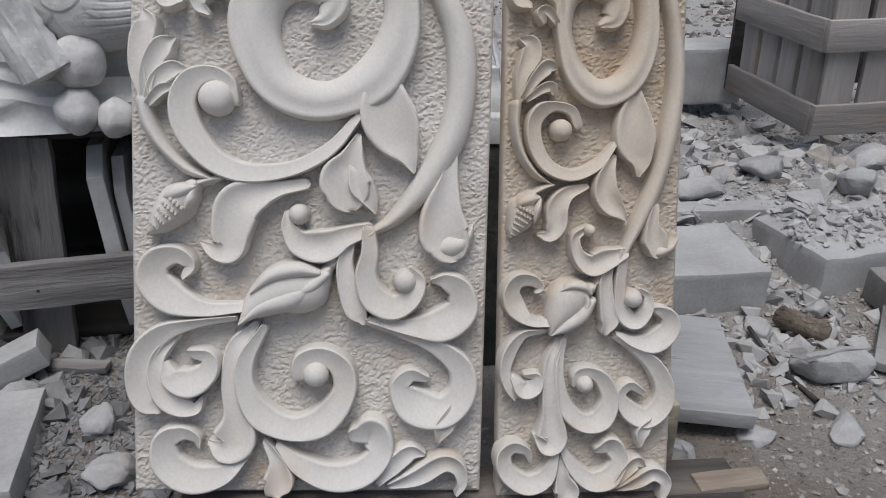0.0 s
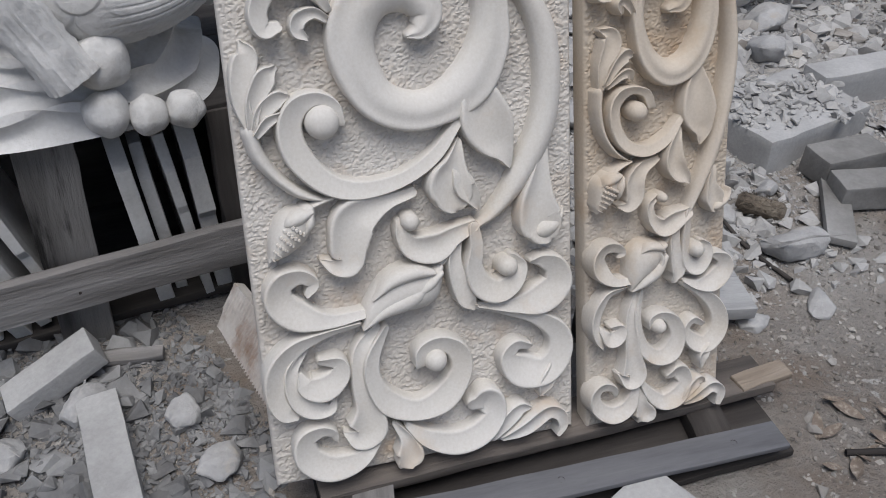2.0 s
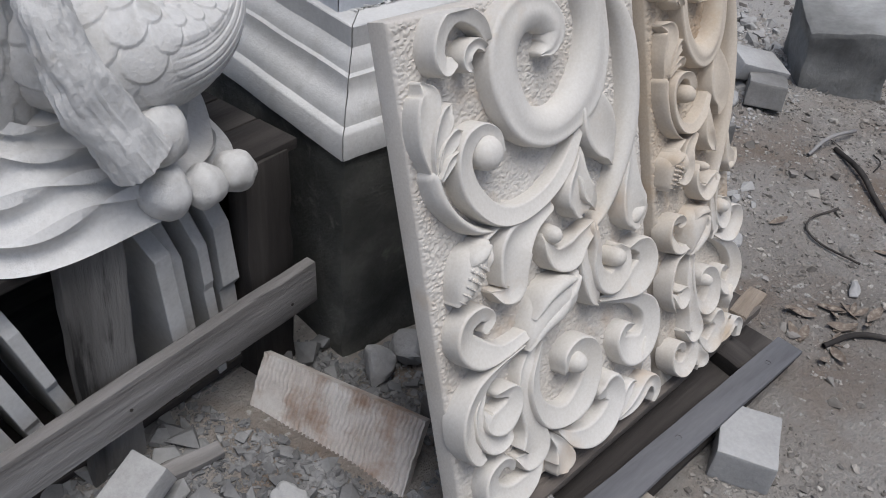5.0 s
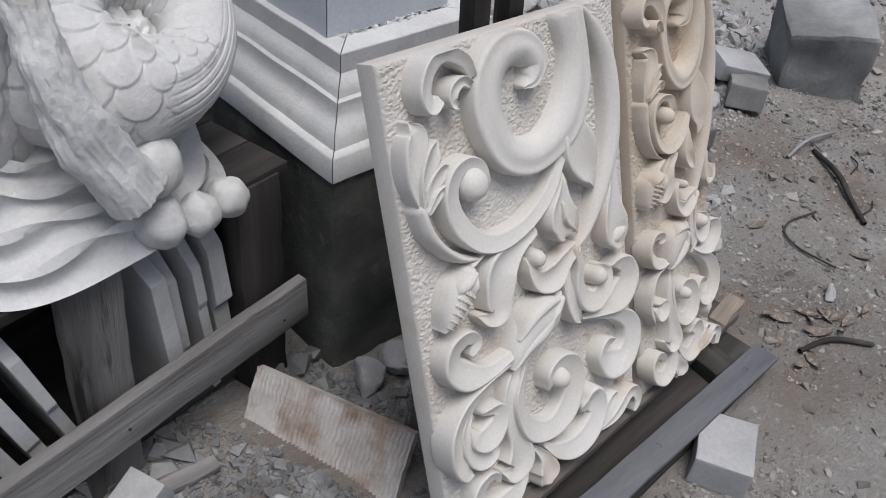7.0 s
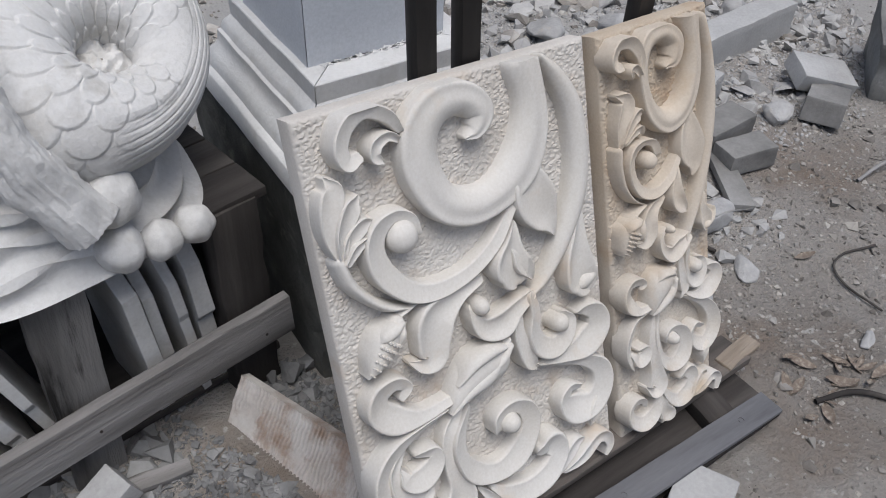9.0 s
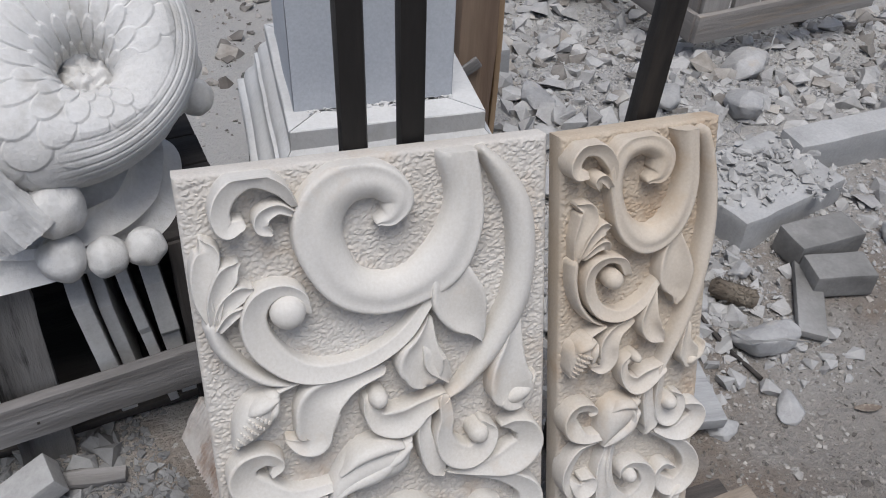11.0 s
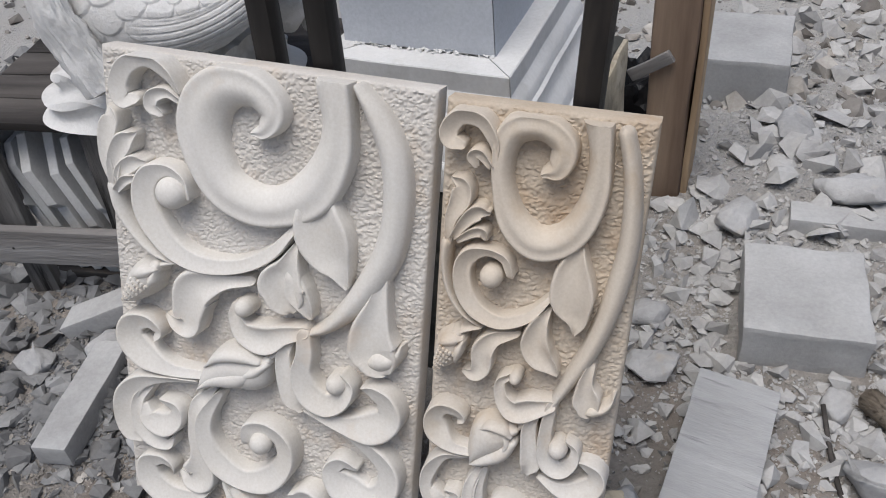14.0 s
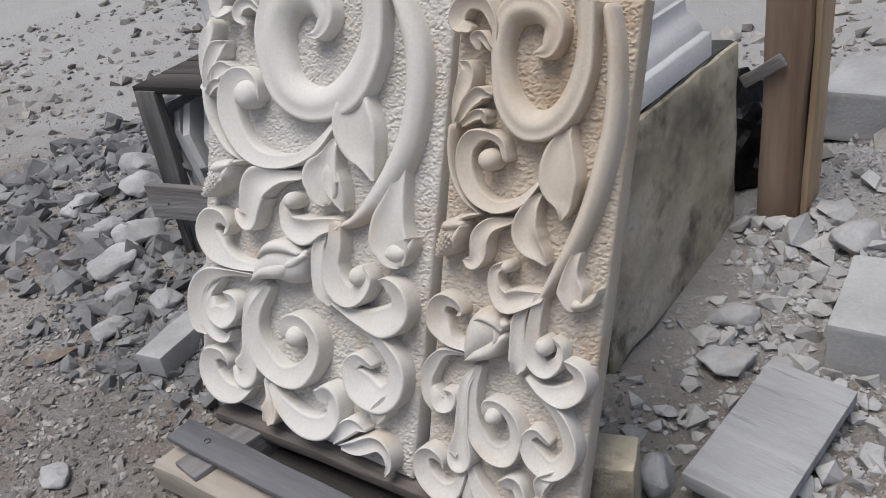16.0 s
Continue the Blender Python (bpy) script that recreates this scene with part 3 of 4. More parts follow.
def dome(points, slim, lift):
    x, z, r = (v / 1000 for v in points[0])
    high = (HEIGHTS["ball"] + lift) * (0.8 + 0.2 * slim)
    verts, faces, n = [], [], 24
    prof = [(1.02, -0.004)] + [(math.cos(a) ** 0.8, 0.55 * high + 0.5 * high * math.sin(a)) for a in np.linspace(0, math.pi / 2 * 0.94, 8)]
    for k, (q, h) in enumerate(prof):
        for j in range(n):
            t = math.tau * j / n
            verts.append((x + r * q * math.cos(t), -h, z + r * q * math.sin(t)))
    for k in range(len(prof) - 1):
        faces += [(k * n + j, k * n + (j + 1) % n, (k + 1) * n + (j + 1) % n, (k + 1) * n + j) for j in range(n)]
    faces.append(tuple(range((len(prof) - 1) * n, len(prof) * n)))
    return verts, faces


def slab(width, high, thick, mat, seed):
    """The slab with its chiselled field."""
    step = 0.0015
    nx, nz = int(width / step), int(high / step)
    X, Z = np.meshgrid(np.linspace(0, width, nx), np.linspace(0, high, nz))
    D = np.zeros_like(X)
    rnd = np.random.RandomState(seed)
    count = int(width * high / 0.000013)
    cx, cz, ang = rnd.uniform(0, width, count), rnd.uniform(0, high, count), rnd.normal(0.35, 0.55, count)
    ln, wd, dp = rnd.uniform(0.0035, 0.0075, count), rnd.uniform(0.0018, 0.0030, count), rnd.uniform(0.0010, 0.0036, count)
    for x, z, a, l, w, k in zip(cx, cz, ang, ln, wd, dp):
        i0, i1 = max(0, int((x - l) / width * nx)), min(nx, int((x + l) / width * nx) + 2)
        j0, j1 = max(0, int((z - l) / high * nz)), min(nz, int((z + l) / high * nz) + 2)
        px, pz = X[j0:j1, i0:i1] - x, Z[j0:j1, i0:i1] - z
        s, t = (px * math.cos(a) + pz * math.sin(a)) / l, (-px * math.sin(a) + pz * math.cos(a)) / w
        D[j0:j1, i0:i1] = np.maximum(D[j0:j1, i0:i1], k * np.clip(1 - s * s - t * t, 0, 1))
    edge = np.minimum(np.minimum(X, width - X), np.minimum(Z, high - Z))
    Y = -0.0012 - D * np.clip(edge / 0.006, 0, 1) + 0.003 * np.clip(1 - edge / 0.004, 0, 1) ** 2
    verts = np.stack([X, Y, Z], -1).reshape(-1, 3).tolist()
    faces = grid_faces(nz, nx)
    ring = [j for j in range(nx)] + [i * nx + nx - 1 for i in range(1, nz)] + [(nz - 1) * nx + j for j in range(nx - 2, -1, -1)] + [i * nx for i in range(nz - 2, 0, -1)]
    base = len(verts)
    for i in ring:
        x, y, z = verts[i]
        verts.append((x, thick, z))
    n = len(ring)
    faces += [(ring[(k + 1) % n], ring[k], base + k, base + (k + 1) % n) for k in range(n)]
    faces.append(tuple(base + k for k in range(n)))
    me = mesh("slab", verts, faces, mat)
    me.polygons.foreach_set("use_smooth", [True] * len(me.polygons))
    me.set_sharp_from_angle(angle=radians(50))
    return me


PART = {"scroll": "scroll", "band": "scroll", "leaf": "leaf", "vine": "stem", "bud": "bud", "ball": "bead", "petal": "petal"}

def acorn_scales(bud, slim):
    """Rows of raised pips on the acorn, from its cap to its tip."""
    verts, faces = [], []
    (x1, z1, w1), (x2, z2, _) = bud[1], bud[-1]
    ax, az = (x2 - x1) / 1000, (z2 - z1) / 1000
    far = math.hypot(ax, az)
    nx, nz = -az / far, ax / far
    for i in range(6):
        for j in range(-2, 3):
            s, u = 0.05 + 0.85 * i / 5, j / 4.2
            wide = w1 / 1000 * (1 - 0.85 * s ** 1.6)
            x, z = x1 / 1000 + ax * s + nx * wide * u, z1 / 1000 + az * s + nz * wide * u
            h = (0.004 + 0.046 * (0.30 + 0.70 * math.sqrt(max(0.0, 1 - u * u))) * (0.60 + 0.40 * math.sqrt(max(0.05, 1 - 0.85 * s ** 1.6)))) * (0.8 + 0.2 * slim)
            r = 0.15 * wide
            b = len(verts)
            verts += [(x + r * math.cos(a), -h + 0.004, z + r * math.sin(a)) for a in np.arange(8) * math.tau / 8]
            verts += [(x + 0.6 * r * math.cos(a), -h - 0.001, z + 0.6 * r * math.sin(a)) for a in np.arange(8) * math.tau / 8]
            faces += [(b + k, b + (k + 1) % 8, b + 8 + (k + 1) % 8, b + 8 + k) for k in range(8)] + [tuple(b + 8 + k for k in range(8))]
    return verts, faces


def carved_panel(name, foot, lean, turn, roll, width, high, thick, mat, field, seed, label, design, slim):
    thing = new(name)
    thing.empty_display_size = 0.1
    thing.matrix_world = pose(*foot, 0, 0, turn) @ pose(0, 0, 0, -lean) @ pose(0, 0, 0, 0, roll) @ pose(-width / 2, 0, 0)
    child(new("slab", slab(width, high, thick, field, seed)), thing, "flat slab with a chisel-pecked field")
    acorn = next(points for kind, points in design if kind == "bud")
    petals = 0
    members = {"bud": []}
    last = None
    for i, (kind, points) in enumerate(design):
        lift = (i * 7 % 5 - 2) * 0.0011
        v, f = dome(points, slim, lift) if kind == "ball" else carved(kind, points, slim, lift)
        ob = new(PART[kind], fix(mesh(PART[kind], v, f, mat), 48))
        # a bead sits in the curl of the member before it, a petal on its bud
        holder = last if kind == "ball" else members["bud"][1 if petals < 3 else 0] if kind == "petal" else thing
        child(ob, holder)
        petals += kind == "petal"
        if kind == "bud":
            members["bud"].append(ob)
        if kind in ("scroll", "band", "leaf"):
            last = ob
    child(tagged(new("scale_pattern", fix(mesh("scale_pattern", *acorn_scales(acorn, slim), mat), 40)), kind="stuff"), members["bud"][0])
    return tagged(thing, label, "relief panel", "carved relief panels")


carved_panel("relief_panel", (-0.2032, 1.0302, 0.1001), 19.7, 3.9, 2.73, 0.5204, 0.786, 0.034, CREAM, FIELD, 3, "wide cream limestone panel carved with deep scrolling leaves, leaning back", WIDE, 1.0)
carved_panel("relief_panel", (0.2162, 1.0516, 0.074), 18.9, 5.4, 2.475, 0.2696, 0.79, 0.034, OCHRE, OCHREFIELD, 4, "narrow ochre-tinged limestone panel carved with scrolling leaves, leaning back", NARROW, 0.62)

# ---- the low pallet that carries the panels ----
pallet = new("pallet")
pallet.location = (0, 1.0, 0)


def under(ob, parent):
    """Makes ob a part of parent, where it stands."""
    m = ob.matrix_world.copy() if ob.matrix_world != Matrix.Identity(4) else ob.matrix_basis.copy()
    ob.parent = parent
    ob.matrix_parent_inverse = parent.matrix_basis.inverted()
    ob.matrix_basis = m
    return ob


def thing_at(name, at, label, category, group=""):
    ob = new(name)
    ob.location = at
    ob.empty_display_size = 0.1
    return tagged(ob, label, category, group)


under(plank("deck_board", (-0.40, 1.03, 0.083), (0.47, 1.10, 0.062), 0.085, 0.022, TIMBER, seed=1), pallet)
under(plank("deck_board", (-0.41, 0.915, 0.100), (0.425, 0.955, 0.062), 0.058, 0.012, STRIP, seed=2), pallet)
under(plank("frayed_end", (0.40, 1.075, 0.074), (0.515, 1.096, 0.069), 0.04, 0.012, TAN, seed=8, rough=0.006, label="frayed tan end of a split board"), pallet)
# Added board: its near-black colour is the shade beneath the deck.
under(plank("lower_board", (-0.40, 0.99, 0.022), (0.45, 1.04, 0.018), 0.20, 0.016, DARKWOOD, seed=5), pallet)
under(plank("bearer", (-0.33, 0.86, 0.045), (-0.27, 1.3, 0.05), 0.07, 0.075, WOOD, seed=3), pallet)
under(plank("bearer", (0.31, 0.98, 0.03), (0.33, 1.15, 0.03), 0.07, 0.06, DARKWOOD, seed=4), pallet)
under(plank("bearer", (-0.41, 0.885, 0.045), (-0.13, 0.90, 0.042), 0.085, 0.055, PALEWOOD, seed=6), pallet)
# No hole is cut: shallow black cups give the dark inside by colour.
for hx, hy, hz in ((-0.002, 0.937, 0.0885), (0.327, 0.951, 0.0735), (-0.33, 0.92, 0.1035)):
    hole = new("nail_hole", mesh("nail_hole", [(0.006 * math.cos(a), 0.006 * math.sin(a), 0) for a in np.arange(14) * math.tau / 14] + [(0.005 * math.cos(a), 0.005 * math.sin(a), -0.002) for a in np.arange(14) * math.tau / 14], [(k, (k + 1) % 14, 14 + (k + 1) % 14, 14 + k) for k in range(14)] + [tuple(range(14, 28))], IRON))
    hole.matrix_basis = pose(hx, hy, hz, 0, 2.6, 0)
    under(hole, pallet)
tagged(pallet, "low pallet of old grey boards under the panels", "pallet")

# ---- the plinth behind ----
plinth = thing_at("plinth", (-0.06, 1.75, 0), "white limestone moulded plinth on a mossy dark concrete base", "plinth")
base = new("base", rough_box("base", 0.48, 0.645, 0.50, MOSSY, 0.016, 14, 0.010, 5, 0.05))
base.matrix_basis = pose(-0.09, 1.8475, 0.24)
under(base, plinth)
# Added plate: the light on the base's right side is in its colour.
lit_side = new("crusted_face", rough_box("crusted_face", 0.63, 0.485, 0.014, OCHRELIT, 0.006, 20, 0.006, 9, 0.01))
lit_side.matrix_basis = Matrix(((0, 0, 1, 0.151), (1, 0, 0, 1.8495), (0, 1, 0, 0.242), (0, 0, 0, 1)))
tagged(lit_side, "weathered ochre plate on the base's right side, toned as lit")
under(lit_side, plinth)
PROFILE = ((0.0, 0.0), (0.0, 0.048), (0.003, 0.052), (0.014, 0.056), (0.0155, 0.066), (0.019, 0.077), (0.026, 0.088), (0.034, 0.097), (0.039, 0.108), (0.040, 0.122), (0.0405, 0.13), (0.047, 0.134), (0.049, 0.144), (0.054, 0.155), (0.061, 0.162), (0.066, 0.168), (0.066, 0.203), (0.068, 0.205))


GAP = 0.0013
CORNERS = ((-1, -1), (1, -1), (1, 1), (-1, 1))


def mitred(name, cx, cy, z, hx, hy, profile, mat, side, deep):
    """One side of a square ring of stone, cut to a mitre at its ends."""
    (ax, ay), (bx, by) = CORNERS[side], CORNERS[(side + 1) % 4]
    dx, dy = (bx - ax) / 2, (by - ay) / 2
    cols = 12
    prof = list(profile) + [(deep, profile[-1][1]), (deep, 0.0)]
    verts, n = [], len(prof)
    for k in range(cols + 1):
        f = k / cols
        for inset, up in prof:
            x0, y0 = ax * (hx - inset) + dx * GAP, ay * (hy - inset) + dy * GAP
            x1, y1 = bx * (hx - inset) - dx * GAP, by * (hy - inset) - dy * GAP
            p = Vector((cx + x0 + (x1 - x0) * f, cy + y0 + (y1 - y0) * f, z + up))
            verts.append(tuple(p + noise.noise_vector(p * 11) * 0.0016))
    faces = [(k * n + i, k * n + (i + 1) % n, (k + 1) * n + (i + 1) % n, (k + 1) * n + i) for k in range(cols) for i in range(n)]
    faces += [tuple(range(n)), tuple(range(cols * n, cols * n + n))]
    return fix(mesh(name, verts, faces, mat), 38)


for side in range(4):
    under(new("moulding", mitred("moulding", -0.0955, 1.785, 0.49, 0.2395, 0.265, PROFILE, WHITE, side, 0.12)), plinth)
    under(new("shaft_slab", mitred("shaft_slab", -0.110, 1.797, 0.695, 0.144, 0.15, ((0, 0), (0.001, 0.002), (0.001, 0.62)), SLATE, side, 0.05)), plinth)
crumbs_v, crumbs_f = [], []
rnd = random.Random(5)
for k in range(150):
    x, y, r = rnd.uniform(-0.23, 0.03), 1.648 - abs(rnd.gauss(0, 0.006)), rnd.uniform(0.002, 0.008)
    b = len(crumbs_v)
    crumbs_v += [(x + r * rnd.uniform(-1, 1), y + r * rnd.uniform(-1, 0.4), 0.694 + r * rnd.uniform(-0.1, 0.9)) for _ in range(4)]
    crumbs_f += [(b, b + 1, b + 2), (b, b + 2, b + 3), (b, b + 3, b + 1), (b + 1, b + 3, b + 2)]
under(tagged(new("mortar", mesh("mortar", crumbs_v, crumbs_f, WHITE)), "crumbs of mortar along the joint", kind="stuff"), plinth)

# ---- iron bars that prop the panels ----
for k, (p0, p1) in enumerate((((-0.20, 1.30, 0.0), (-0.197, 1.385, 1.45)), ((-0.115, 1.32, 0.0), (-0.112, 1.39, 1.45)), ((0.195, 1.34, 0.0), (0.31, 1.40, 1.45)))):
    b = plank("iron_bar", p0, p1, 0.040, 0.040, IRON, up=(0, 1, 0.1), seed=k, bevel=0.0155, rough=0.0012)
    tagged(b, "black oiled iron bar standing behind the panels", "bar", "iron bars behind the panels")

# ---- wooden post ----
post = thing_at("wooden_post", (0.27, 2.25, 0), "rough reddish-brown timber post with a nailed batten", "post")
under(plank("shaft", (0.25, 2.235, 0.0), (0.262, 2.25, 1.6), 0.10, 0.115, BROWNWOOD, up=(0, 1, 0), seed=9, bevel=0.014, rough=0.008), post)
# Pale split wood whose colour also carries the post's sunlit side.
under(plank("split_face", (0.309, 2.236, 0.0), (0.321, 2.251, 1.6), 0.085, 0.016, LITRAW, up=(1, 0, 0), seed=19, bevel=0.005, rough=0.006, label="pale raw split face of the post, toned as sunlit"), post)
under(plank("batten", (0.165, 2.177, 0.387), (0.255, 2.17, 0.450), 0.012, 0.030, WOOD, seed=10, label="thin pale batten nailed across"), post)

# ---- crate with stone tiles ----
crate = thing_at("crate", (-0.77, 1.7, 0.0), "weathered grey timber crate holding upright stone tiles", "crate")
CR = pose(-0.39, 1.556, 0.0, 0, 0, 11.0)


def crate_pt(a, b, z):
    return CR @ Vector((a, b, z))


CUP = (CR.to_3x3() @ Vector((0, -1, 0)))
rail = under(plank("rail", crate_pt(-0.76, 0, 0.21), crate_pt(0.015, 0, 0.228), 0.095, 0.024, WOOD, up=CUP, seed=11), crate)
for a in (-0.69, -0.40, -0.05):
    for dz in (-0.012 - 0.02 * a,):
        ring = [(0.003 * math.cos(t), -0.0015 * h, 0.003 * math.sin(t)) for h in (0, 1) for t in np.arange(10) * math.tau / 10]
        nail = new("nail", mesh("nail", ring, [(q, (q + 1) % 10, 10 + (q + 1) % 10, 10 + q) for q in range(10)] + [tuple(range(10, 20))], IRON))
        nail.matrix_basis = CR @ pose(a, -0.012, 0.222 + dz + 0.02 * a)
        under(nail, rail)
for a, w, t, tilt in ((-0.70, 0.07, 0.03, 0.0), (-0.395, 0.10, 0.028, 0.02), (-0.055, 0.10, 0.05, 0.004)):
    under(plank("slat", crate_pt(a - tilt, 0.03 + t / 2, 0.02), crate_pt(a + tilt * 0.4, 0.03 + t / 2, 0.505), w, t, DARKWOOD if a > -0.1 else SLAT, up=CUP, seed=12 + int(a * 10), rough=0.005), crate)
    under(plank("slat", crate_pt(a, 0.52, 0.02), crate_pt(a, 0.52, 0.50), w, 0.03, SLAT, up=CUP, seed=22 + int(a * 10)), crate)
# Lid boards laid without gaps, toned for dirt and shade together.
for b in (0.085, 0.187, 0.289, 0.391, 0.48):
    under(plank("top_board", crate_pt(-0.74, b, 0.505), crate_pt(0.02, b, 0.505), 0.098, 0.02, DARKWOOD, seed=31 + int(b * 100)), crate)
# Back and end are added to shut light out; their black holds shade.
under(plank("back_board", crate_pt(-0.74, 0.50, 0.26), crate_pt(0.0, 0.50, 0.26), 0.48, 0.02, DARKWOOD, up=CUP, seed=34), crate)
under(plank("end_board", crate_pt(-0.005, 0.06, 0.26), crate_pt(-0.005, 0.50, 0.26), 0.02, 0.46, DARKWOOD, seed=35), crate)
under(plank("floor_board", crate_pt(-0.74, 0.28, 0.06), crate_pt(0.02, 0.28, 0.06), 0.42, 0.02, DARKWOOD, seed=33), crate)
def broken_tile(thick, deep, high, seed):
    """A sawn tile on edge, its front corner knocked off and its front edge broken."""
    rnd = random.Random(seed)
    cut = rnd.uniform(0.03, 0.09)
    edge = [(-deep / 2 + rnd.uniform(0.03, 0.07), high / 2), (-deep / 2 + rnd.uniform(0, 0.012), high / 2 - cut)]
    step = rnd.uniform(0.012, 0.03)
    brk = rnd.uniform(-0.06, 0.05)
    edge += [(-deep / 2 + rnd.uniform(0, 0.01), brk + 0.02), (-deep / 2 + step, brk), (-deep / 2 + step * 0.9, -high * 0.3), (-deep / 2 + step * 1.6, -high / 2)]
    outline = edge + [(deep / 2, -high / 2), (deep / 2, high / 2)]
    n = len(outline)
    bm = bmesh.new()
    rows = [[bm.verts.new((x + rnd.gauss(0, 0.0008), y, z)) for y, z in outline] for x in (-thick / 2, thick / 2)]
    bm.faces.new(rows[0])
    bm.faces.new(rows[1][::-1])
    for k in range(n):
        bm.faces.new((rows[0][k], rows[1][k], rows[1][(k + 1) % n], rows[0][(k + 1) % n]))
    bmesh.ops.recalc_face_normals(bm, faces=bm.faces)
    bmesh.ops.bevel(bm, geom=bm.edges[:], offset=0.0012, segments=1, affect="EDGES")
    me = bpy.data.meshes.new("stone_tile")
    bm.to_mesh(me)
    bm.free()
    me.materials.append(TILE)
    return me


for k, (a, wide, lean) in enumerate(((-0.665, 0.026, 8), (-0.625, 0.022, 7), (-0.58, 0.028, 9), (-0.535, 0.026, 10), (-0.475, 0.022, 9), (-0.262, 0.031, 4), (-0.222, 0.024, 4), (-0.178, 0.021, 5), (-0.132, 0.034, 3))):
    t = new("stone_tile", broken_tile(wide, 0.22, 0.385 + 0.02 * math.sin(k * 4), k + 3))
    t.matrix_basis = CR @ pose(a, 0.158 + 0.012 * math.sin(k * 2.3), 0.258 + 0.008 * math.sin(k * 5), 0, -15 if a < -0.45 else -lean, 5 * math.sin(k * 3.1))
    tagged(t, "thin sawn pale grey limestone tile standing on edge in the crate", "tile", "stone tiles in the crate")

# ---- blocks and slabs ----
def block(name, at, size, turn, label, mat=GREY, tip=(0, 0), seed=0, chip=0.06, category="stone block", group="loose stone blocks"):
    ob = new(name, rough_box(name, *size, mat, min(size) * 0.06, 16, min(0.0045, min(size) * 0.04), seed, chip))
    ob.matrix_basis = pose(*at, tip[0], tip[1], turn)
    return tagged(ob, label, category, group)


block("stone_block", (0.612, 1.872, 0.045), (0.245, 0.275, 0.13), 6, "sawn pale grey limestone block lying in rubble", seed=1, chip=0.03)
block("stone_block", (1.035, 1.985, 0.04), (0.40, 0.28, 0.15), 18, "large grey limestone block strewn with chips", seed=2, chip=0.015)
block("stone_slab", (0.503, 1.453, 0.05), (0.155, 0.335, 0.03), -4, "tilted grey stone slab with saw marks", SAWN, tip=(2, 4), seed=3, category="stone slab", group="stone slabs", chip=0.02)
block("kerb_stone", (0.74, 2.16, 0.05), (0.36, 0.07, 0.10), 3, "low grey kerb stone behind the blocks", seed=15, category="kerb", chip=0.02)
block("stone_block", (0.13, 0.865, 0.035), (0.14, 0.11, 0.075), 28, "small pale block beside the pallet", seed=4)
block("stone_block", (-0.745, 1.19, 0.05), (0.075, 0.29, 0.055), 12, "narrow grey sawn stone offcut on the rubble", seed=5, chip=0.03)
block("stone_block", (-0.855, 1.40, 0.075), (0.19, 0.075, 0.05), 20, "grey sawn stone offcut leaning in the rubble", tip=(0, -22), seed=6)
block("stone_block", (1.07, 1.63, 0.05), (0.16, 0.09, 0.07), -8, "dark grey cement brick on the ground", BRICK, seed=7)
block("stone_block", (1.09, 1.75, 0.06), (0.20, 0.10, 0.08), 6, "dark grey cement brick on the ground", BRICK, seed=8)
block("stone_slab", (0.97, 1.59, 0.03), (0.07, 0.26, 0.02), -28, "thin dark stone strip lying flat", BRICK, tip=(3, 6), seed=9, category="stone slab", group="stone slabs")
block("kerb_stone", (1.50, 2.12, 0.07), (0.62, 0.10, 0.15), 6, "long grey kerb stone half buried in rubble", seed=10, category="kerb", group="", chip=0.02)
block("stone_slab", (1.60, 1.80, 0.07), (0.20, 0.13, 0.06), -25, "pinkish grey stone slab resting on a dark wedge", seed=11, tip=(10, 14), category="stone slab", group="stone slabs")
block("stone_block", (1.50, 1.69, 0.05), (0.17, 0.12, 0.08), 30, "dark grey broken stone block", BRICK, seed=12, tip=(0, 10))
block("stone_block", (0.35, 2.76, 0.15), (0.30, 0.30, 0.14), 2, "pale limestone block on the rubble heap", seed=13, chip=0.03)

block("boulder", (1.93, 1.68, 0.11), (0.30, 0.34, 0.29), -51, "large dark grey boulder with a pale cut top", DARKROCK, tip=(8, -7), seed=31, chip=0.22, category="rock", group="")
block("stone_block", (0.345, 1.20, 0.075), (0.07, 0.08, 0.16), 20, "broken ochre-stained stone wedged at the narrow panel's foot", OCHRELIT, seed=21, chip=0.12)
block("stone_block", (1.03, 3.42, 0.16), (0.26, 0.22, 0.22), 8, "pale sawn block beside the far crate", seed=22, chip=0.03)

# ribbed sawn slab that leans on the stones by the crate
TL, TR, BL = Vector((-0.502, 1.533, 0.127)), Vector((-0.375, 1.215, 0.135)), Vector((-0.575, 1.555, 0.03))


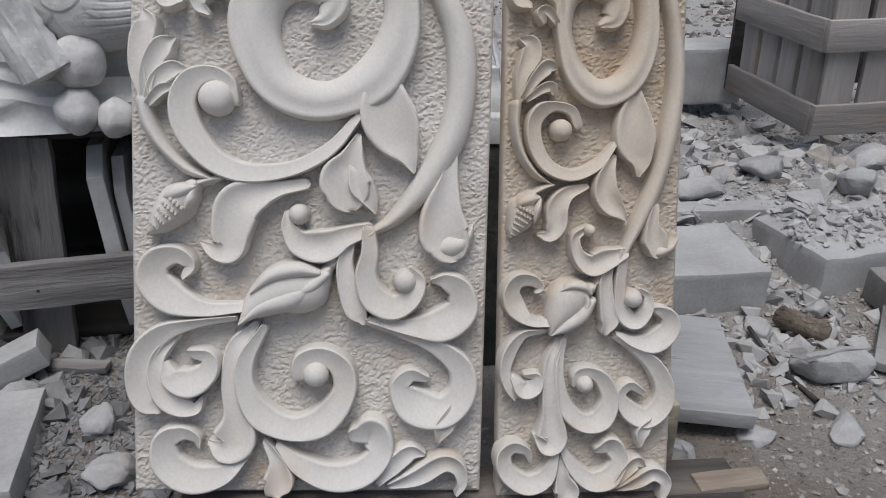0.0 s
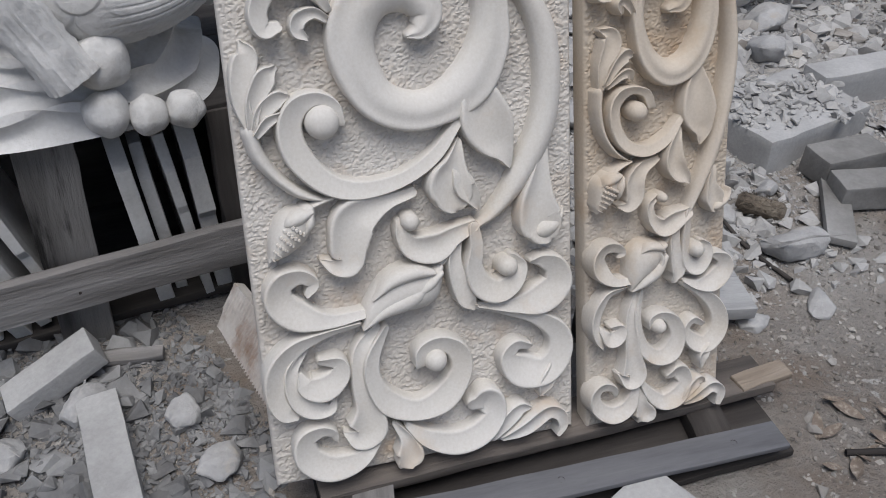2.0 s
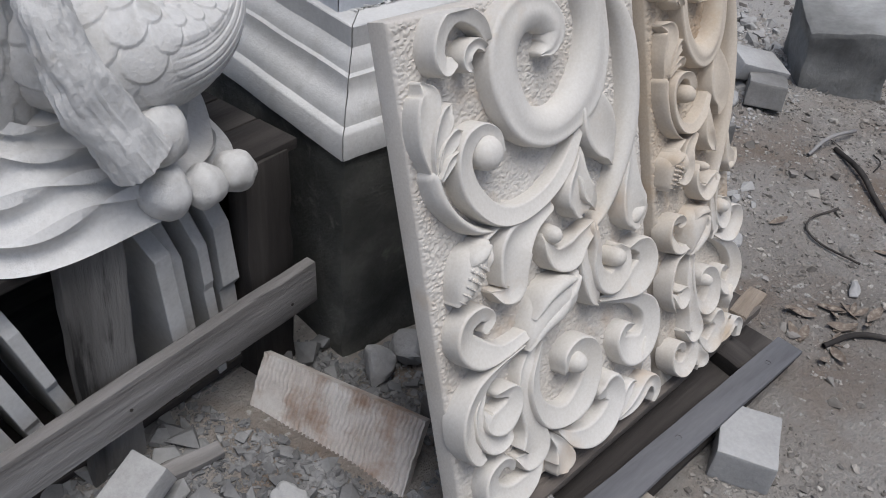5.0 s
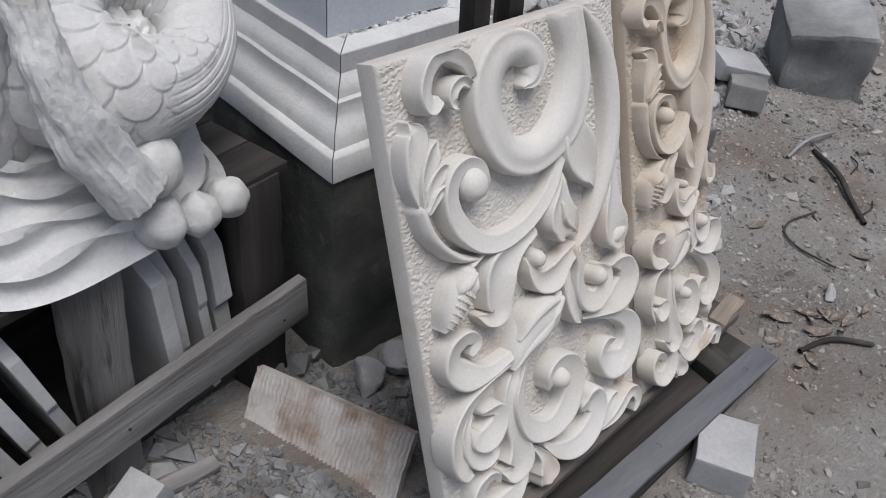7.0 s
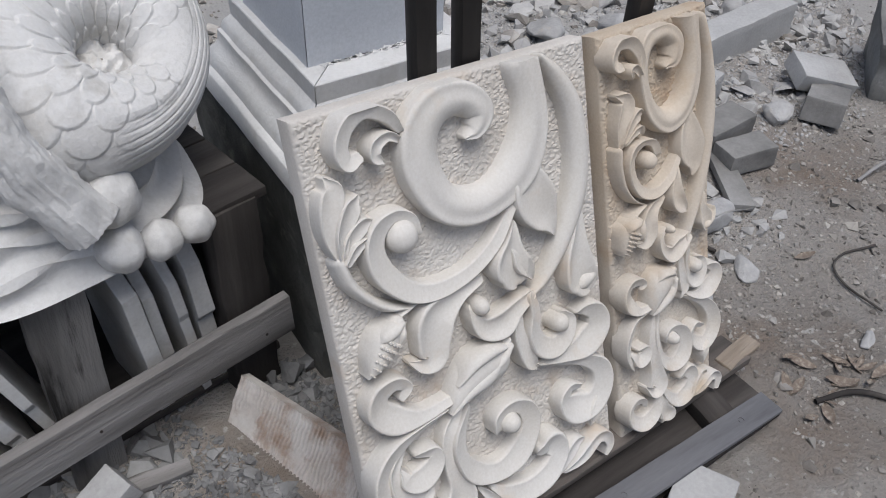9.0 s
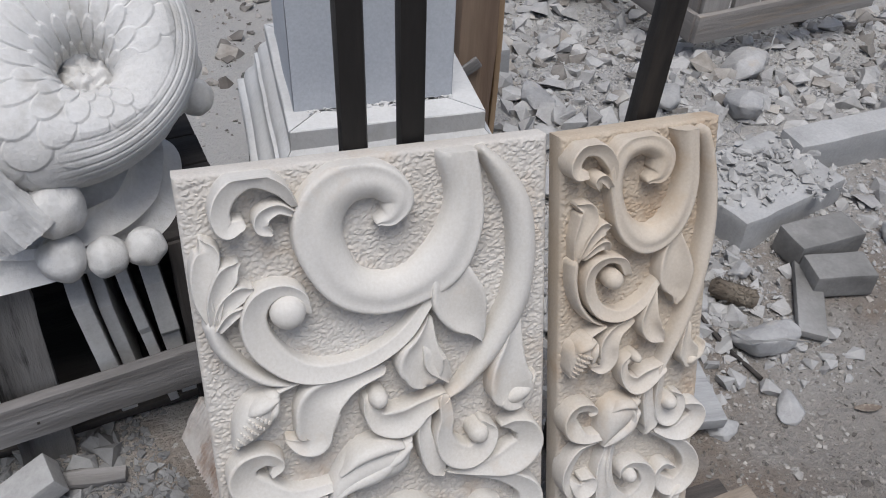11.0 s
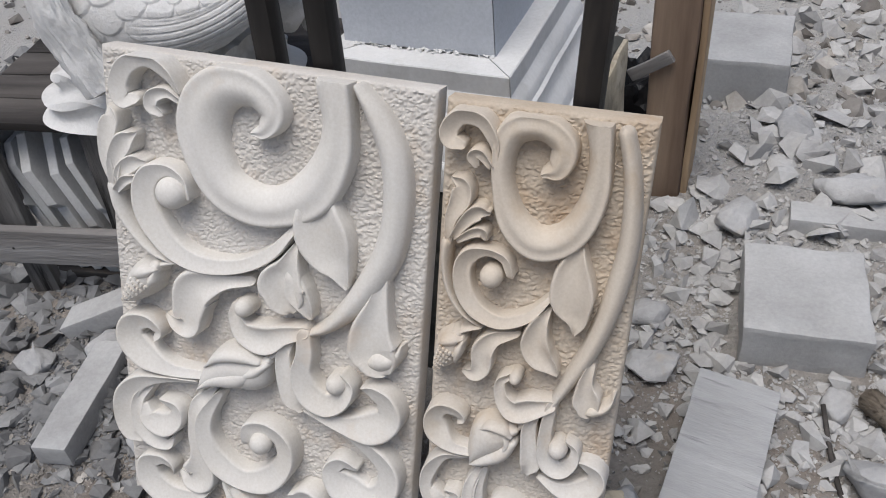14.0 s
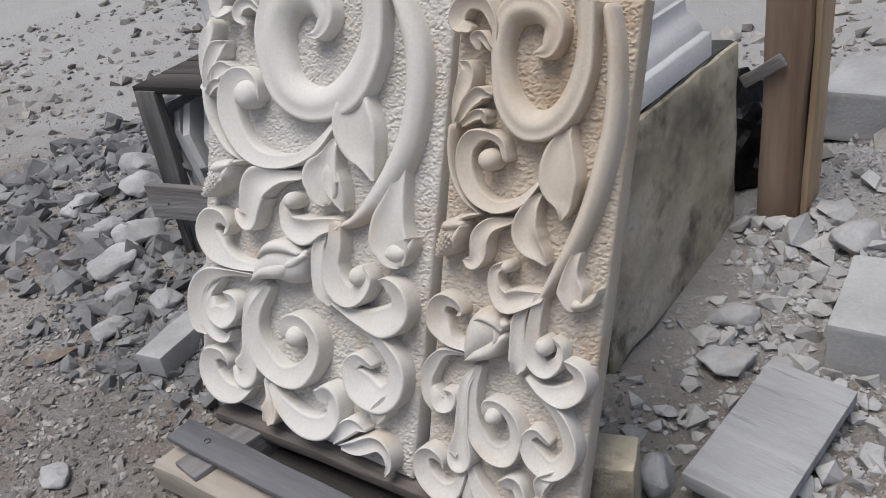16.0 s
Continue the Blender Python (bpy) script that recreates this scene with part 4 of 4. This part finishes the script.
def ribbed_slab():
    """A thin slab whose face is left in saw ridges."""
    l, w, t, n, m = (TR - TL).length, (BL - TL).length + 0.03, 0.022, 380, 24
    verts = []
    for i in range(n):
        for j in range(m):
            a, b = i / (n - 1), j / (m - 1)
            ridge = 0.0034 * max(0, math.sin(a * 2 * math.pi * 37 + 0.7 * noise.noise(Vector((a * 3, b * 3, 1)))) + 0.2)
            keep = 0.5 + noise.noise(Vector((a * 4, b * 2.5, 7)))
            verts.append((a * l + 0.004 * noise.noise(Vector((a * 9, b * 9, 3))), -b * w, ridge * min(1, max(0, keep * 2)) + 0.002 * noise.noise(Vector((a * 5, b * 5, 0)))))
    top = len(verts)
    faces = grid_faces(n, m)
    ring = [j for j in range(m)] + [i * m + m - 1 for i in range(1, n)] + [(n - 1) * m + j for j in range(m - 2, -1, -1)] + [i * m for i in range(n - 2, 0, -1)]
    verts += [(verts[i][0], verts[i][1], -t) for i in ring]
    k = len(ring)
    faces += [(ring[(i + 1) % k], ring[i], top + i, top + (i + 1) % k) for i in range(k)] + [tuple(top + i for i in range(k))]
    return fix(mesh("ribbed_slab", verts, faces, RIBBED), 40)


rs = new("ribbed_slab", ribbed_slab())
rx = (TR - TL).normalized()
ry = -((BL - TL) - (BL - TL).dot(rx) * rx).normalized()
rm = Matrix((rx, ry, rx.cross(ry))).transposed().to_4x4()
rm.translation = TL
rs.matrix_basis = rm
tagged(rs, "brown-stained stone slab with saw ridges leaning in rubble", "stone slab", "stone slabs")

# ---- the carved sea creature on the crate ----
def statue():
    """One carving: layered waves, pebbles, a coiled scaly body and a tail."""
    verts, faces = [], []

    def add(v, f):
        b = len(verts)
        verts.extend(v)
        faces.extend(tuple(i + b for i in q) for q in f)

    def loop_grid(fn, n, m, closed_u=True, closed_v=False):
        v = [fn(i / (n if closed_u else n - 1), j / (m if closed_v else m - 1)) for i in range(n) for j in range(m)]
        f = []
        for i in range(n if closed_u else n - 1):
            for j in range(m if closed_v else m - 1):
                f.append((i * m + j, i * m + (j + 1) % m, ((i + 1) % n) * m + (j + 1) % m, ((i + 1) % n) * m + j))
        add(v, f)

    layers, steps = 5, 13

    def waves(a, j):
        t = math.tau * a
        i, k = divmod(j, steps)
        k /= steps - 1
        c, d = math.cos(t), math.sin(t)
        q = (abs(c) ** 3.0 + abs(d) ** 3.0) ** (-1 / 3.0)
        sway = 0.014 * math.sin(3 * t + 0.9 * i) + 0.007 * math.sin(7 * t + 2.1 * i)
        z0, z1 = (0.514 + 0.040 * n + (sway if n else 0) + 0.010 * c * n / 3 for n in (i, i + 1))
        crest = abs(2 * k - 1) ** 1.8
        lip = (0.020 + 0.006 * math.sin(5 * t + 1.7 * i)) * crest * (0.3 if i == 0 and k < 0.5 else 1.0)
        crest = abs(2 * k - 1) ** 1.8
        lip = (0.020 + 0.006 * math.sin(5 * t + 1.7 * i)) * crest * (0.3 if i == 0 and k < 0.5 else 1.0)
        out = 1.0 - (0.140 + 0.030 * c) * (i + k)
        x, y = (0.250 if c > 0 else 0.222) * q * out * c, 0.205 * q * out * d
        return (-0.722 + x + lip * c, 1.70 + y + lip * d + 0.19 * x, z0 + (z1 - z0) * k + 0.45 * lip)

    n, m = 360, layers * steps
    add([waves(i / n, j) for i in range(n) for j in range(m)], [(i * m + j, i * m + j + 1, ((i + 1) % n) * m + j + 1, ((i + 1) % n) * m + j) for i in range(n) for j in range(m - 1)] + [tuple(i * m + m - 1 for i in range(n)), tuple(i * m for i in range(n))])

    axis = Vector((0.12, -0.50, 0.86)).normalized()
    ex = Vector((1, 0, 0))
    ex = (ex - ex.dot(axis) * axis).normalized()
    ey = axis.cross(ex)
    C = Vector((-0.632, 1.737, 0.80))

    def scallop(a, b):
        """Overlapping scales: each rises to its round free edge and drops there to the next."""
        level = 0.0
        for r in range(math.floor(b) - 1, math.floor(b) + 3):
            x, y = (a - 0.5 * (r % 2)) % 1.0 - 0.5, b - r
            inside = 1 - x * x / 0.27 - y * y / 1.1
            if inside > 0:
                level += (0.2 + 0.8 * (0.5 - 0.47 * y) - level) * min(1.0, inside * 5)
        return level

    H = Vector((-0.582, 1.70, 0.775))     # the hollow that the body coils round

    def coil(a, b):
        t, p = math.tau * a, math.tau * b
        d = math.cos(t) * ex + math.sin(t) * ey
        off = (H - C).dot(d)
        reach = 0.229 - off
        r0, ring = (reach - 0.046) / 2, (reach + 0.046) / 2
        q = math.cos(t + 0.35)
        lined = max(0.0, min(1.0, (q - 0.05) * 4)) * max(0.0, min(1.0, (math.cos(p - 0.35) - 0.62) * 6))
        plain = max(0.0, min(1.0, (q - 0.86) * 8))
        r = r0 + (1 - max(lined, plain)) * 0.0085 * scallop(a * 17, b * 13) - lined * 0.0016 * max(0.0, math.sin(b * 190 + 2 * math.sin(t * 2))) ** 2
        flat = (H - C) - (H - C).dot(axis) * axis
        return tuple(C + flat + d * (ring + r * math.cos(p)) + axis * (r0 * 0.1 + (min(0.090, r0) + r - r0) * math.sin(p) * (0.75 + 0.25 * r0 / 0.09)))

    loop_grid(coil, 620, 400, True, True)

    def core(a, k):
        # rough unworked stone in the hollow
        t, rad = math.tau * a, 0.002 + 0.075 * k
        d = math.cos(t) * ex + math.sin(t) * ey
        up = -0.012 + 0.014 * noise.noise(Vector((rad * math.cos(t) * 30, rad * math.sin(t) * 30, 2))) + 0.012 * noise.noise(Vector((rad * math.cos(t) * 90, rad * math.sin(t) * 90, 5)))
        return tuple(C + (H - C) - (H - C).dot(axis) * axis + d * rad + axis * (up + 0.02 - 0.02 * k))

    loop_grid(core, 60, 24)

    def trunk(a, s):
        t, p = math.tau * a, math.pi * (s - 0.5) * 0.999
        r = 1 + 0.055 * scallop(a * 26, s * 18) * math.cos(p)
        return (-0.84 + 0.12 * r * math.cos(t) * math.cos(p), 1.72 + 0.15 * r * math.sin(t) * math.cos(p), 0.80 + 0.26 * math.sin(p))

    loop_grid(trunk, 260, 150)
    way = [Vector(p) for p in ((-0.795, 1.60, 1.06), (-0.775, 1.53, 0.921), (-0.775, 1.505, 0.852), (-0.753, 1.492, 0.756), (-0.69, 1.497, 0.618))]
    wid = (0.026, 0.027, 0.031, 0.042, 0.047)

    def tail(a, s):
        x = s * (len(way) - 1)
        i = min(int(x), len(way) - 2)
        f = x - i
        p, q, r = way[i].lerp(way[i + 1], f), wid[i] + (wid[i + 1] - wid[i]) * f, math.tau * a
        d = (way[i + 1] - way[i]).normalized()
        u = d.cross(Vector((0, 1, 0))).normalized()
        w = d.cross(u)
        q *= 1 + 0.014 * math.sin(r * 29 + 9 * s) + 0.05 * noise.noise(Vector((r * 9, 3, s * 50))) + 0.20 * noise.noise(Vector((math.cos(r) * 1.5, math.sin(r) * 1.5, s * 9))) + 0.09 * noise.noise(Vector((r * 5, 0, s * 26)))
        if s > 0.985:
            q *= 0.2
        return tuple(p + u * q * math.cos(r) + w * q * 0.8 * math.sin(r))

    loop_grid(tail, 88, 60)

    for n, (x, y, z, r) in enumerate(((-0.657, 1.512, 0.555, 0.040), (-0.592, 1.518, 0.539, 0.034), (-0.531, 1.535, 0.535, 0.034), (-0.650, 1.535, 0.640, 0.048), (-0.47, 1.80, 0.66, 0.04), (-0.42, 1.84, 0.63, 0.034), (-0.44, 1.90, 0.67, 0.04), (-0.49, 1.87, 0.69, 0.035))):
        def ball(a, s, x=x, y=y, z=z, r=r, n=n):
            t, p = math.tau * a, math.pi * (s - 0.5) * 0.998
            d = Vector((math.cos(t) * math.cos(p), math.sin(t) * math.cos(p), math.sin(p)))
            k = r * (1 + 0.14 * noise.noise(d * 1.6 + Vector((n, 0, 0))))
            return (x + d.x * k, y + d.y * k, z + d.z * k * 1.04)
        loop_grid(ball, 28, 16)
    me = fix(mesh("sea_creature_statue", verts, faces, CARVED), 42)
    return me


st = new("sea_creature_statue", statue())
tagged(st, "white limestone carving of a scaly coiled sea creature on waves", "statue")

# ---- the far crate ----
def far_crate(at, turn):
    thing = thing_at("crate", at, "old brown-grey timber crate on the rubble", "crate")
    m = pose(*at, 0, 0, turn)

    def pt(a, b, z):
        return m @ Vector((a, b, z))

    out = m.to_3x3() @ Vector((0, -1, 0))
    left = m.to_3x3() @ Vector((-1, 0, 0))
    for z in (0.02, 0.29):
        under(plank("rail", pt(-0.02, -0.02, z + 0.05), pt(0.8, -0.02, z + 0.05), 0.10, 0.022, GREYWOOD, up=out, seed=41), thing)
        under(plank("rail", pt(-0.02, -0.01, z + 0.05), pt(-0.02, 0.55, z + 0.05), 0.10, 0.022, GREYWOOD, up=left, seed=42), thing)
    for k in range(6):
        under(plank("slat", pt(0.06 + 0.135 * k, 0.0, 0.03), pt(0.06 + 0.135 * k, 0.0, 0.62), 0.11, 0.02, GREYWOOD, up=out, seed=43 + k), thing)
    for k in range(4):
        under(plank("slat", pt(0.0, 0.06 + 0.13 * k, 0.03), pt(0.0, 0.06 + 0.13 * k, 0.62), 0.105, 0.02, GREYWOOD, up=left, seed=53 + k), thing)
    # Near-black backing behind the gaps between the slats.
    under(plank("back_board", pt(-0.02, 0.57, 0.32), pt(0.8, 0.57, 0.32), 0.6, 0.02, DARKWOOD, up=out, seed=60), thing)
    return thing


far_crate((1.21, 2.73, 0.10), 10)

# ---- sticks, husk, dry leaves ----
def stick(name, points, r, mat, label, category="stick"):
    cu = bpy.data.curves.new(name, "CURVE")
    cu.dimensions, cu.bevel_depth, cu.bevel_resolution, cu.resolution_u = "3D", r, 2, 6
    sp = cu.splines.new("BEZIER")
    sp.bezier_points.add(len(points) - 1)
    for b, p in zip(sp.bezier_points, points):
        b.co, b.handle_left_type, b.handle_right_type = p, "AUTO", "AUTO"
        b.radius = 1 + 0.3 * noise.noise(Vector(p) * 20)
    cu.materials.append(mat)
    return tagged(new(name, cu), label, category, "fallen sticks")


def on(x, y, up=0.008):
    return (x, y, height(x, y) + up)


stick("stick", [on(1.432, 1.38), on(1.34, 1.25, 0.02), on(1.27, 1.17, 0.012), on(1.205, 1.089)], 0.008, DARKWOOD, "dark broken stick lying on the earth")
stick("stick", [on(1.311, 1.406), on(1.42, 1.41, 0.03), on(1.586, 1.397, 0.02)], 0.006, WOOD, "thin bent dry stick lying on the earth")
stick("twig", [on(1.12, 1.20), on(0.98, 1.215), on(0.943, 1.17), on(0.932, 1.035)], 0.003, DARKWOOD, "thin dark curled twig on the earth")
stick("stick", [on(0.673, 1.642, 0.03), on(0.70, 1.53), on(0.735, 1.40)], 0.005, DARKWOOD, "thin grey stick beside a stone")
stick("stick", [on(0.72, 0.83), on(0.66, 0.90, 0.012), on(0.56, 0.93)], 0.007, DARKWOOD, "dark stick among litter")
plank("wood_offcut", (-0.83, 1.45, 0.055), (-0.655, 1.43, 0.06), 0.035, 0.016, WOOD, seed=71, rough=0.006)["label"] = "split grey timber offcut in the rubble"
tagged(bpy.data.objects["wood_offcut"], category="timber offcut")


def husk():
    """A stub of coarse brown fibre."""
    rnd = random.Random(8)
    verts, faces = [], []
    for _ in range(900):
        a, x, r = rnd.uniform(0, math.tau), rnd.uniform(-0.055, 0.055), 0.026
        p = Vector((x, r * math.cos(a), r * math.sin(a)))
        d = (p * Vector((0.4, 1, 1)) + Vector([rnd.gauss(0, 0.016) for _ in range(3)])).normalized() * 0.014
        q = d.cross(Vector((1, 0.3, 0))).normalized() * 0.0012
        b = len(verts)
        verts += [tuple(p * 0.85 - q), tuple(p * 0.85 + q), tuple(p + d)]
        faces.append((b, b + 1, b + 2))
    b, n = len(verts), 14
    for x in (-0.06, -0.05, 0.05, 0.06):
        r = 0.015 if abs(x) > 0.055 else 0.025
        verts += [(x, r * math.cos(math.tau * k / n), r * math.sin(math.tau * k / n)) for k in range(n)]
    for i in range(3):
        faces += [(b + i * n + k, b + i * n + (k + 1) % n, b + (i + 1) * n + (k + 1) % n, b + (i + 1) * n + k) for k in range(n)]
    faces += [tuple(b + k for k in range(n)), tuple(b + 3 * n + k for k in range(n))]
    return mesh("fibre_brush", verts, faces, HUSK)


hk = new("fibre_brush", husk())
hk.matrix_basis = pose(0.79, 1.645, height(0.79, 1.645) + 0.03, 0, 4, -38)
tagged(hk, "worn stub of coarse brown plant fibre on the ground", "brush")


def leaf_mesh():
    n, m = 9, 5
    verts = [((i / (n - 1) - 0.5), (j / (m - 1) - 0.5) * 0.36 * math.sin(math.pi * (0.04 + 0.92 * i / (n - 1))) ** 0.8, 0.10 * abs(j / (m - 1) - 0.5) + 0.10 * (i / (n - 1) - 0.5) ** 2) for i in range(n) for j in range(m)]
    low = len(verts)
    verts += [(x, y, z - 0.012) for x, y, z in verts]
    return fix(mesh("dry_leaf", verts, grid_faces(n, m) + grid_faces(n, m, low), LEAF), 40)


dry = leaf_mesh()
rnd = random.Random(21)
for x, y, l in ((-1.045, 0.972, 0.13), (-1.75, 1.55, 0.20), (-1.38, 1.20, 0.10), (0.62, 1.02, 0.07), (0.70, 0.99, 0.06), (0.56, 0.98, 0.06), (0.66, 0.94, 0.07), (-1.6, 0.95, 0.09), (0.93, 1.27, 0.06), (1.05, 1.02, 0.06)):
    lf = new("dry_leaf", dry)
    lf.matrix_basis = pose(x, y, height(x, y) + 0.006, rnd.uniform(-12, 12), rnd.uniform(-12, 12), rnd.uniform(0, 360)) @ Matrix.Scale(l, 4)
    tagged(lf, "curled dry grey-brown leaf on the earth", "leaf", "fallen dry leaves")

rnd = random.Random(33)
for k in range(16):
    x, y = 0.70 + rnd.gauss(0, 0.11), 0.93 + rnd.gauss(0, 0.06)
    lf = new("dry_leaf", dry)
    lf.matrix_basis = pose(x, y, height(x, y) + 0.008, rnd.uniform(-25, 25), rnd.uniform(-25, 25), rnd.uniform(0, 360)) @ Matrix.Scale(rnd.uniform(0.03, 0.07), 4)
    tagged(lf, "dark crumpled leaf scrap in litter on the earth", "leaf", "fallen dry leaves")
for k in range(12):
    x, y, a, l = rnd.uniform(0.5, 1.6), rnd.uniform(0.6, 1.5), rnd.uniform(0, math.tau), rnd.uniform(0.04, 0.12)
    stick("twig", [on(x, y, 0.004), on(x + 0.5 * l * math.cos(a + 0.3), y + 0.5 * l * math.sin(a + 0.3), 0.010), on(x + l * math.cos(a), y + l * math.sin(a), 0.004)], rnd.uniform(0.0012, 0.003), DARKWOOD, "thin dry twig on the earth")

# ---- loose rocks, one by one ----
ROCKS = ((0.80, 1.50, 0.19, 0.12, 0.085, 10), (-0.80, 1.33, 0.11, 0.08, 0.06, 40), (-0.62, 1.27, 0.09, 0.08, 0.05, 70), (-0.56, 1.15, 0.10, 0.08, 0.05, 50), (-0.30, 1.44, 0.10, 0.08, 0.10, 15), (-0.22, 1.45, 0.09, 0.08, 0.11, 80),
         (-1.298, 1.43, 0.17, 0.13, 0.09, 30), (-1.25, 1.31, 0.18, 0.12, 0.07, 75), (-1.80, 1.77, 0.20, 0.13, 0.09, 10), (-1.62, 1.66, 0.16, 0.12, 0.08, 50), (-1.75, 1.50, 0.16, 0.11, 0.07, 85), (-1.10, 1.22, 0.10, 0.08, 0.05, 35), (-1.48, 1.42, 0.14, 0.10, 0.06, 60), (-0.64, 0.75, 0.09, 0.07, 0.03, 12), (-1.0, 1.12, 0.12, 0.09, 0.05, 65), (-0.95, 1.25, 0.12, 0.09, 0.06, 5),
         (0.34, 1.66, 0.14, 0.11, 0.04, 20), (0.30, 1.80, 0.13, 0.09, 0.05, 50), (0.37, 1.30, 0.09, 0.07, 0.09, 70), (0.42, 1.22, 0.07, 0.06, 0.05, 10), (0.58, 1.30, 0.09, 0.07, 0.03, 33), (0.76, 1.31, 0.10, 0.07, 0.04, 55), (0.70, 2.25, 0.20, 0.14, 0.07, 15), (0.95, 2.42, 0.22, 0.15, 0.08, 40), (1.2, 2.35, 0.20, 0.15, 0.09, 70), (1.35, 2.6, 0.24, 0.16, 0.09, 25), (0.55, 2.45, 0.18, 0.12, 0.07, 80),
         (0.82, 0.99, 0.07, 0.04, 0.03, 12), (1.35, 1.75, 0.15, 0.10, 0.06, 5), (1.75, 2.3, 0.2, 0.14, 0.08, 44), (0.45, 2.12, 0.15, 0.10, 0.06, 66), (0.85, 1.72, 0.08, 0.06, 0.04, 20), (0.70, 1.66, 0.10, 0.07, 0.04, 70))
for k, (x, y, a, b, c, turn) in enumerate(ROCKS):
    rock = new("rock", stone_mesh("rock", (a * 1.25, b * 1.25, c * 1.25), ROCK, 300 + k, 20))
    lift = 0.10 if 0.95 < x < 1.15 and 1.9 < y < 2.1 else 0
    rock.matrix_basis = pose(x, y, height(x, y) + c * 0.33 + lift, 8 * math.sin(k * 3), 8 * math.sin(k * 5), turn)
    tagged(rock, "broken pale grey limestone lump on the ground", "rock", "loose rocks")

def crumpled(at, size):
    """A crumpled sheet, heaped on the rubble."""
    bm = bmesh.new()
    bmesh.ops.create_icosphere(bm, subdivisions=4, radius=1)
    for v in bm.verts:
        k = 1 + 0.45 * noise.noise(v.co * 2.2) + 0.3 * abs(noise.noise(v.co * 5))
        v.co = Vector((v.co.x * size[0], v.co.y * size[1], v.co.z * size[2])) * k
    me = bpy.data.meshes.new("plastic_sheet")
    bm.to_mesh(me)
    bm.free()
    me.materials.append(PLASTIC)
    ob = new("plastic_sheet", me)
    ob.matrix_basis = pose(*at, 0, 0, 15)
    return tagged(ob, "crumpled black plastic sheet behind the plinth", "plastic sheet")


crumpled((0.12, 2.36, 0.17), (0.11, 0.09, 0.15))

# ---- rubble and gravel ----
def rubble(name, label, areas, seed, mat, up=0.0):
    rnd = random.Random(seed)
    kinds = []
    for k in range(16):
        bm = bmesh.new()
        for _ in range(9):
            v = Vector((rnd.gauss(0, 1), rnd.gauss(0, 1), rnd.gauss(0, 1))).normalized()
            bm.verts.new((v.x * 0.5, v.y * rnd.uniform(0.3, 0.48), v.z * rnd.uniform(0.2, 0.42)))
        res = bmesh.ops.convex_hull(bm, input=bm.verts)
        bmesh.ops.delete(bm, geom=[g for g in set(res["geom_interior"] + res["geom_unused"]) if isinstance(g, bmesh.types.BMVert)], context="VERTS")
        bm.verts.index_update()
        kinds.append((np.array([v.co[:] for v in bm.verts]), [tuple(v.index for v in f.verts) for f in bm.faces]))
        bm.free()
    verts, faces, total = [], [], 0
    for x0, y0, x1, y1, count, small, large, power in areas:
        for _ in range(count):
            x, y = rnd.uniform(x0, x1), rnd.uniform(y0, y1)
            edge = min(x - x0, x1 - x, y - y0, y1 - y) / 0.25
            if rnd.random() > edge + 0.25 or noise.noise(Vector((x * 2.5, y * 2.5, seed))) < rnd.uniform(-0.9, 0.05):
                continue
            if (-0.62 < x < -0.34 and 1.18 < y < 1.58 and abs(x + 0.575 - (1.555 - y) * 0.47 - 0.04) < 0.09) or (-0.45 < x < 0.46 and 0.90 < y < 1.16) or (-0.34 < x < 0.16 and 1.51 < y < 2.18) or (0.47 < x < 0.75 and 1.72 < y < 2.02):
                continue
            s = small * (large / small) ** (rnd.random() ** power)
            rot = Euler((rnd.gauss(0, 0.2), rnd.gauss(0, 0.2), rnd.uniform(0, 6.3))).to_matrix()
            co, fs = kinds[rnd.randrange(16)]
            verts.append(co * s @ np.array(rot).T + (x, y, (up or height(x, y)) + s * rnd.uniform(0.0, 0.16)))
            faces += [tuple(i + total for i in f) for f in fs]
            total += len(co)
    ob = new(name, mesh(name, np.concatenate(verts).tolist(), faces, mat))
    return tagged(ob, label, "rubble", kind="stuff")


rubble("rubble", "heap of broken pale limestone chips", [(0.2, 2.0, 2.3, 3.6, 9000, 0.006, 0.13, 5.6), (0.16, 1.35, 1.0, 2.2, 7500, 0.005, 0.08, 4.4), (1.1, 1.75, 2.2, 2.6, 2500, 0.008, 0.10, 3.6), (0.2, 1.6, 2.2, 3.3, 40000, 0.004, 0.022, 2.0)], 1, RUBBLE)
rubble("rubble", "broken grey stone chips and dust beside the crate", [(-1.25, 0.95, -0.3, 1.65, 7000, 0.005, 0.085, 3.8), (-2.4, 1.1, -1.0, 2.5, 6000, 0.008, 0.15, 3.0), (-0.6, 1.35, 0.5, 1.6, 900, 0.006, 0.06, 2.5), (-0.95, 1.05, -0.22, 1.60, 20000, 0.004, 0.03, 2.0)], 2, DARKRUBBLE)
rubble("stone_chips", "pale chips strewn on the large block", [(0.84, 1.84, 1.24, 2.14, 900, 0.008, 0.07, 2.4)], 4, RUBBLE, 0.118)
rubble("gravel", "scattered small gravel on the trodden earth", [(0.4, 0.3, 2.1, 1.8, 26000, 0.0025, 0.018, 2.6), (0.3, 0.3, 2.1, 1.8, 1300, 0.008, 0.05, 2.8), (-1.7, 0.3, 0.3, 1.2, 26000, 0.0035, 0.024, 2.3), (-1.5, 0.5, -0.5, 1.2, 350, 0.012, 0.045, 2.0), (1.5, 0.8, 3.5, 3.0, 4000, 0.006, 0.06, 3.2), (-5.0, 1.0, -1.8, 5.0, 5000, 0.01, 0.10, 3.2), (-0.5, 2.3, 3.5, 6.0, 6000, 0.012, 0.12, 2.6)], 3, GRAVEL)
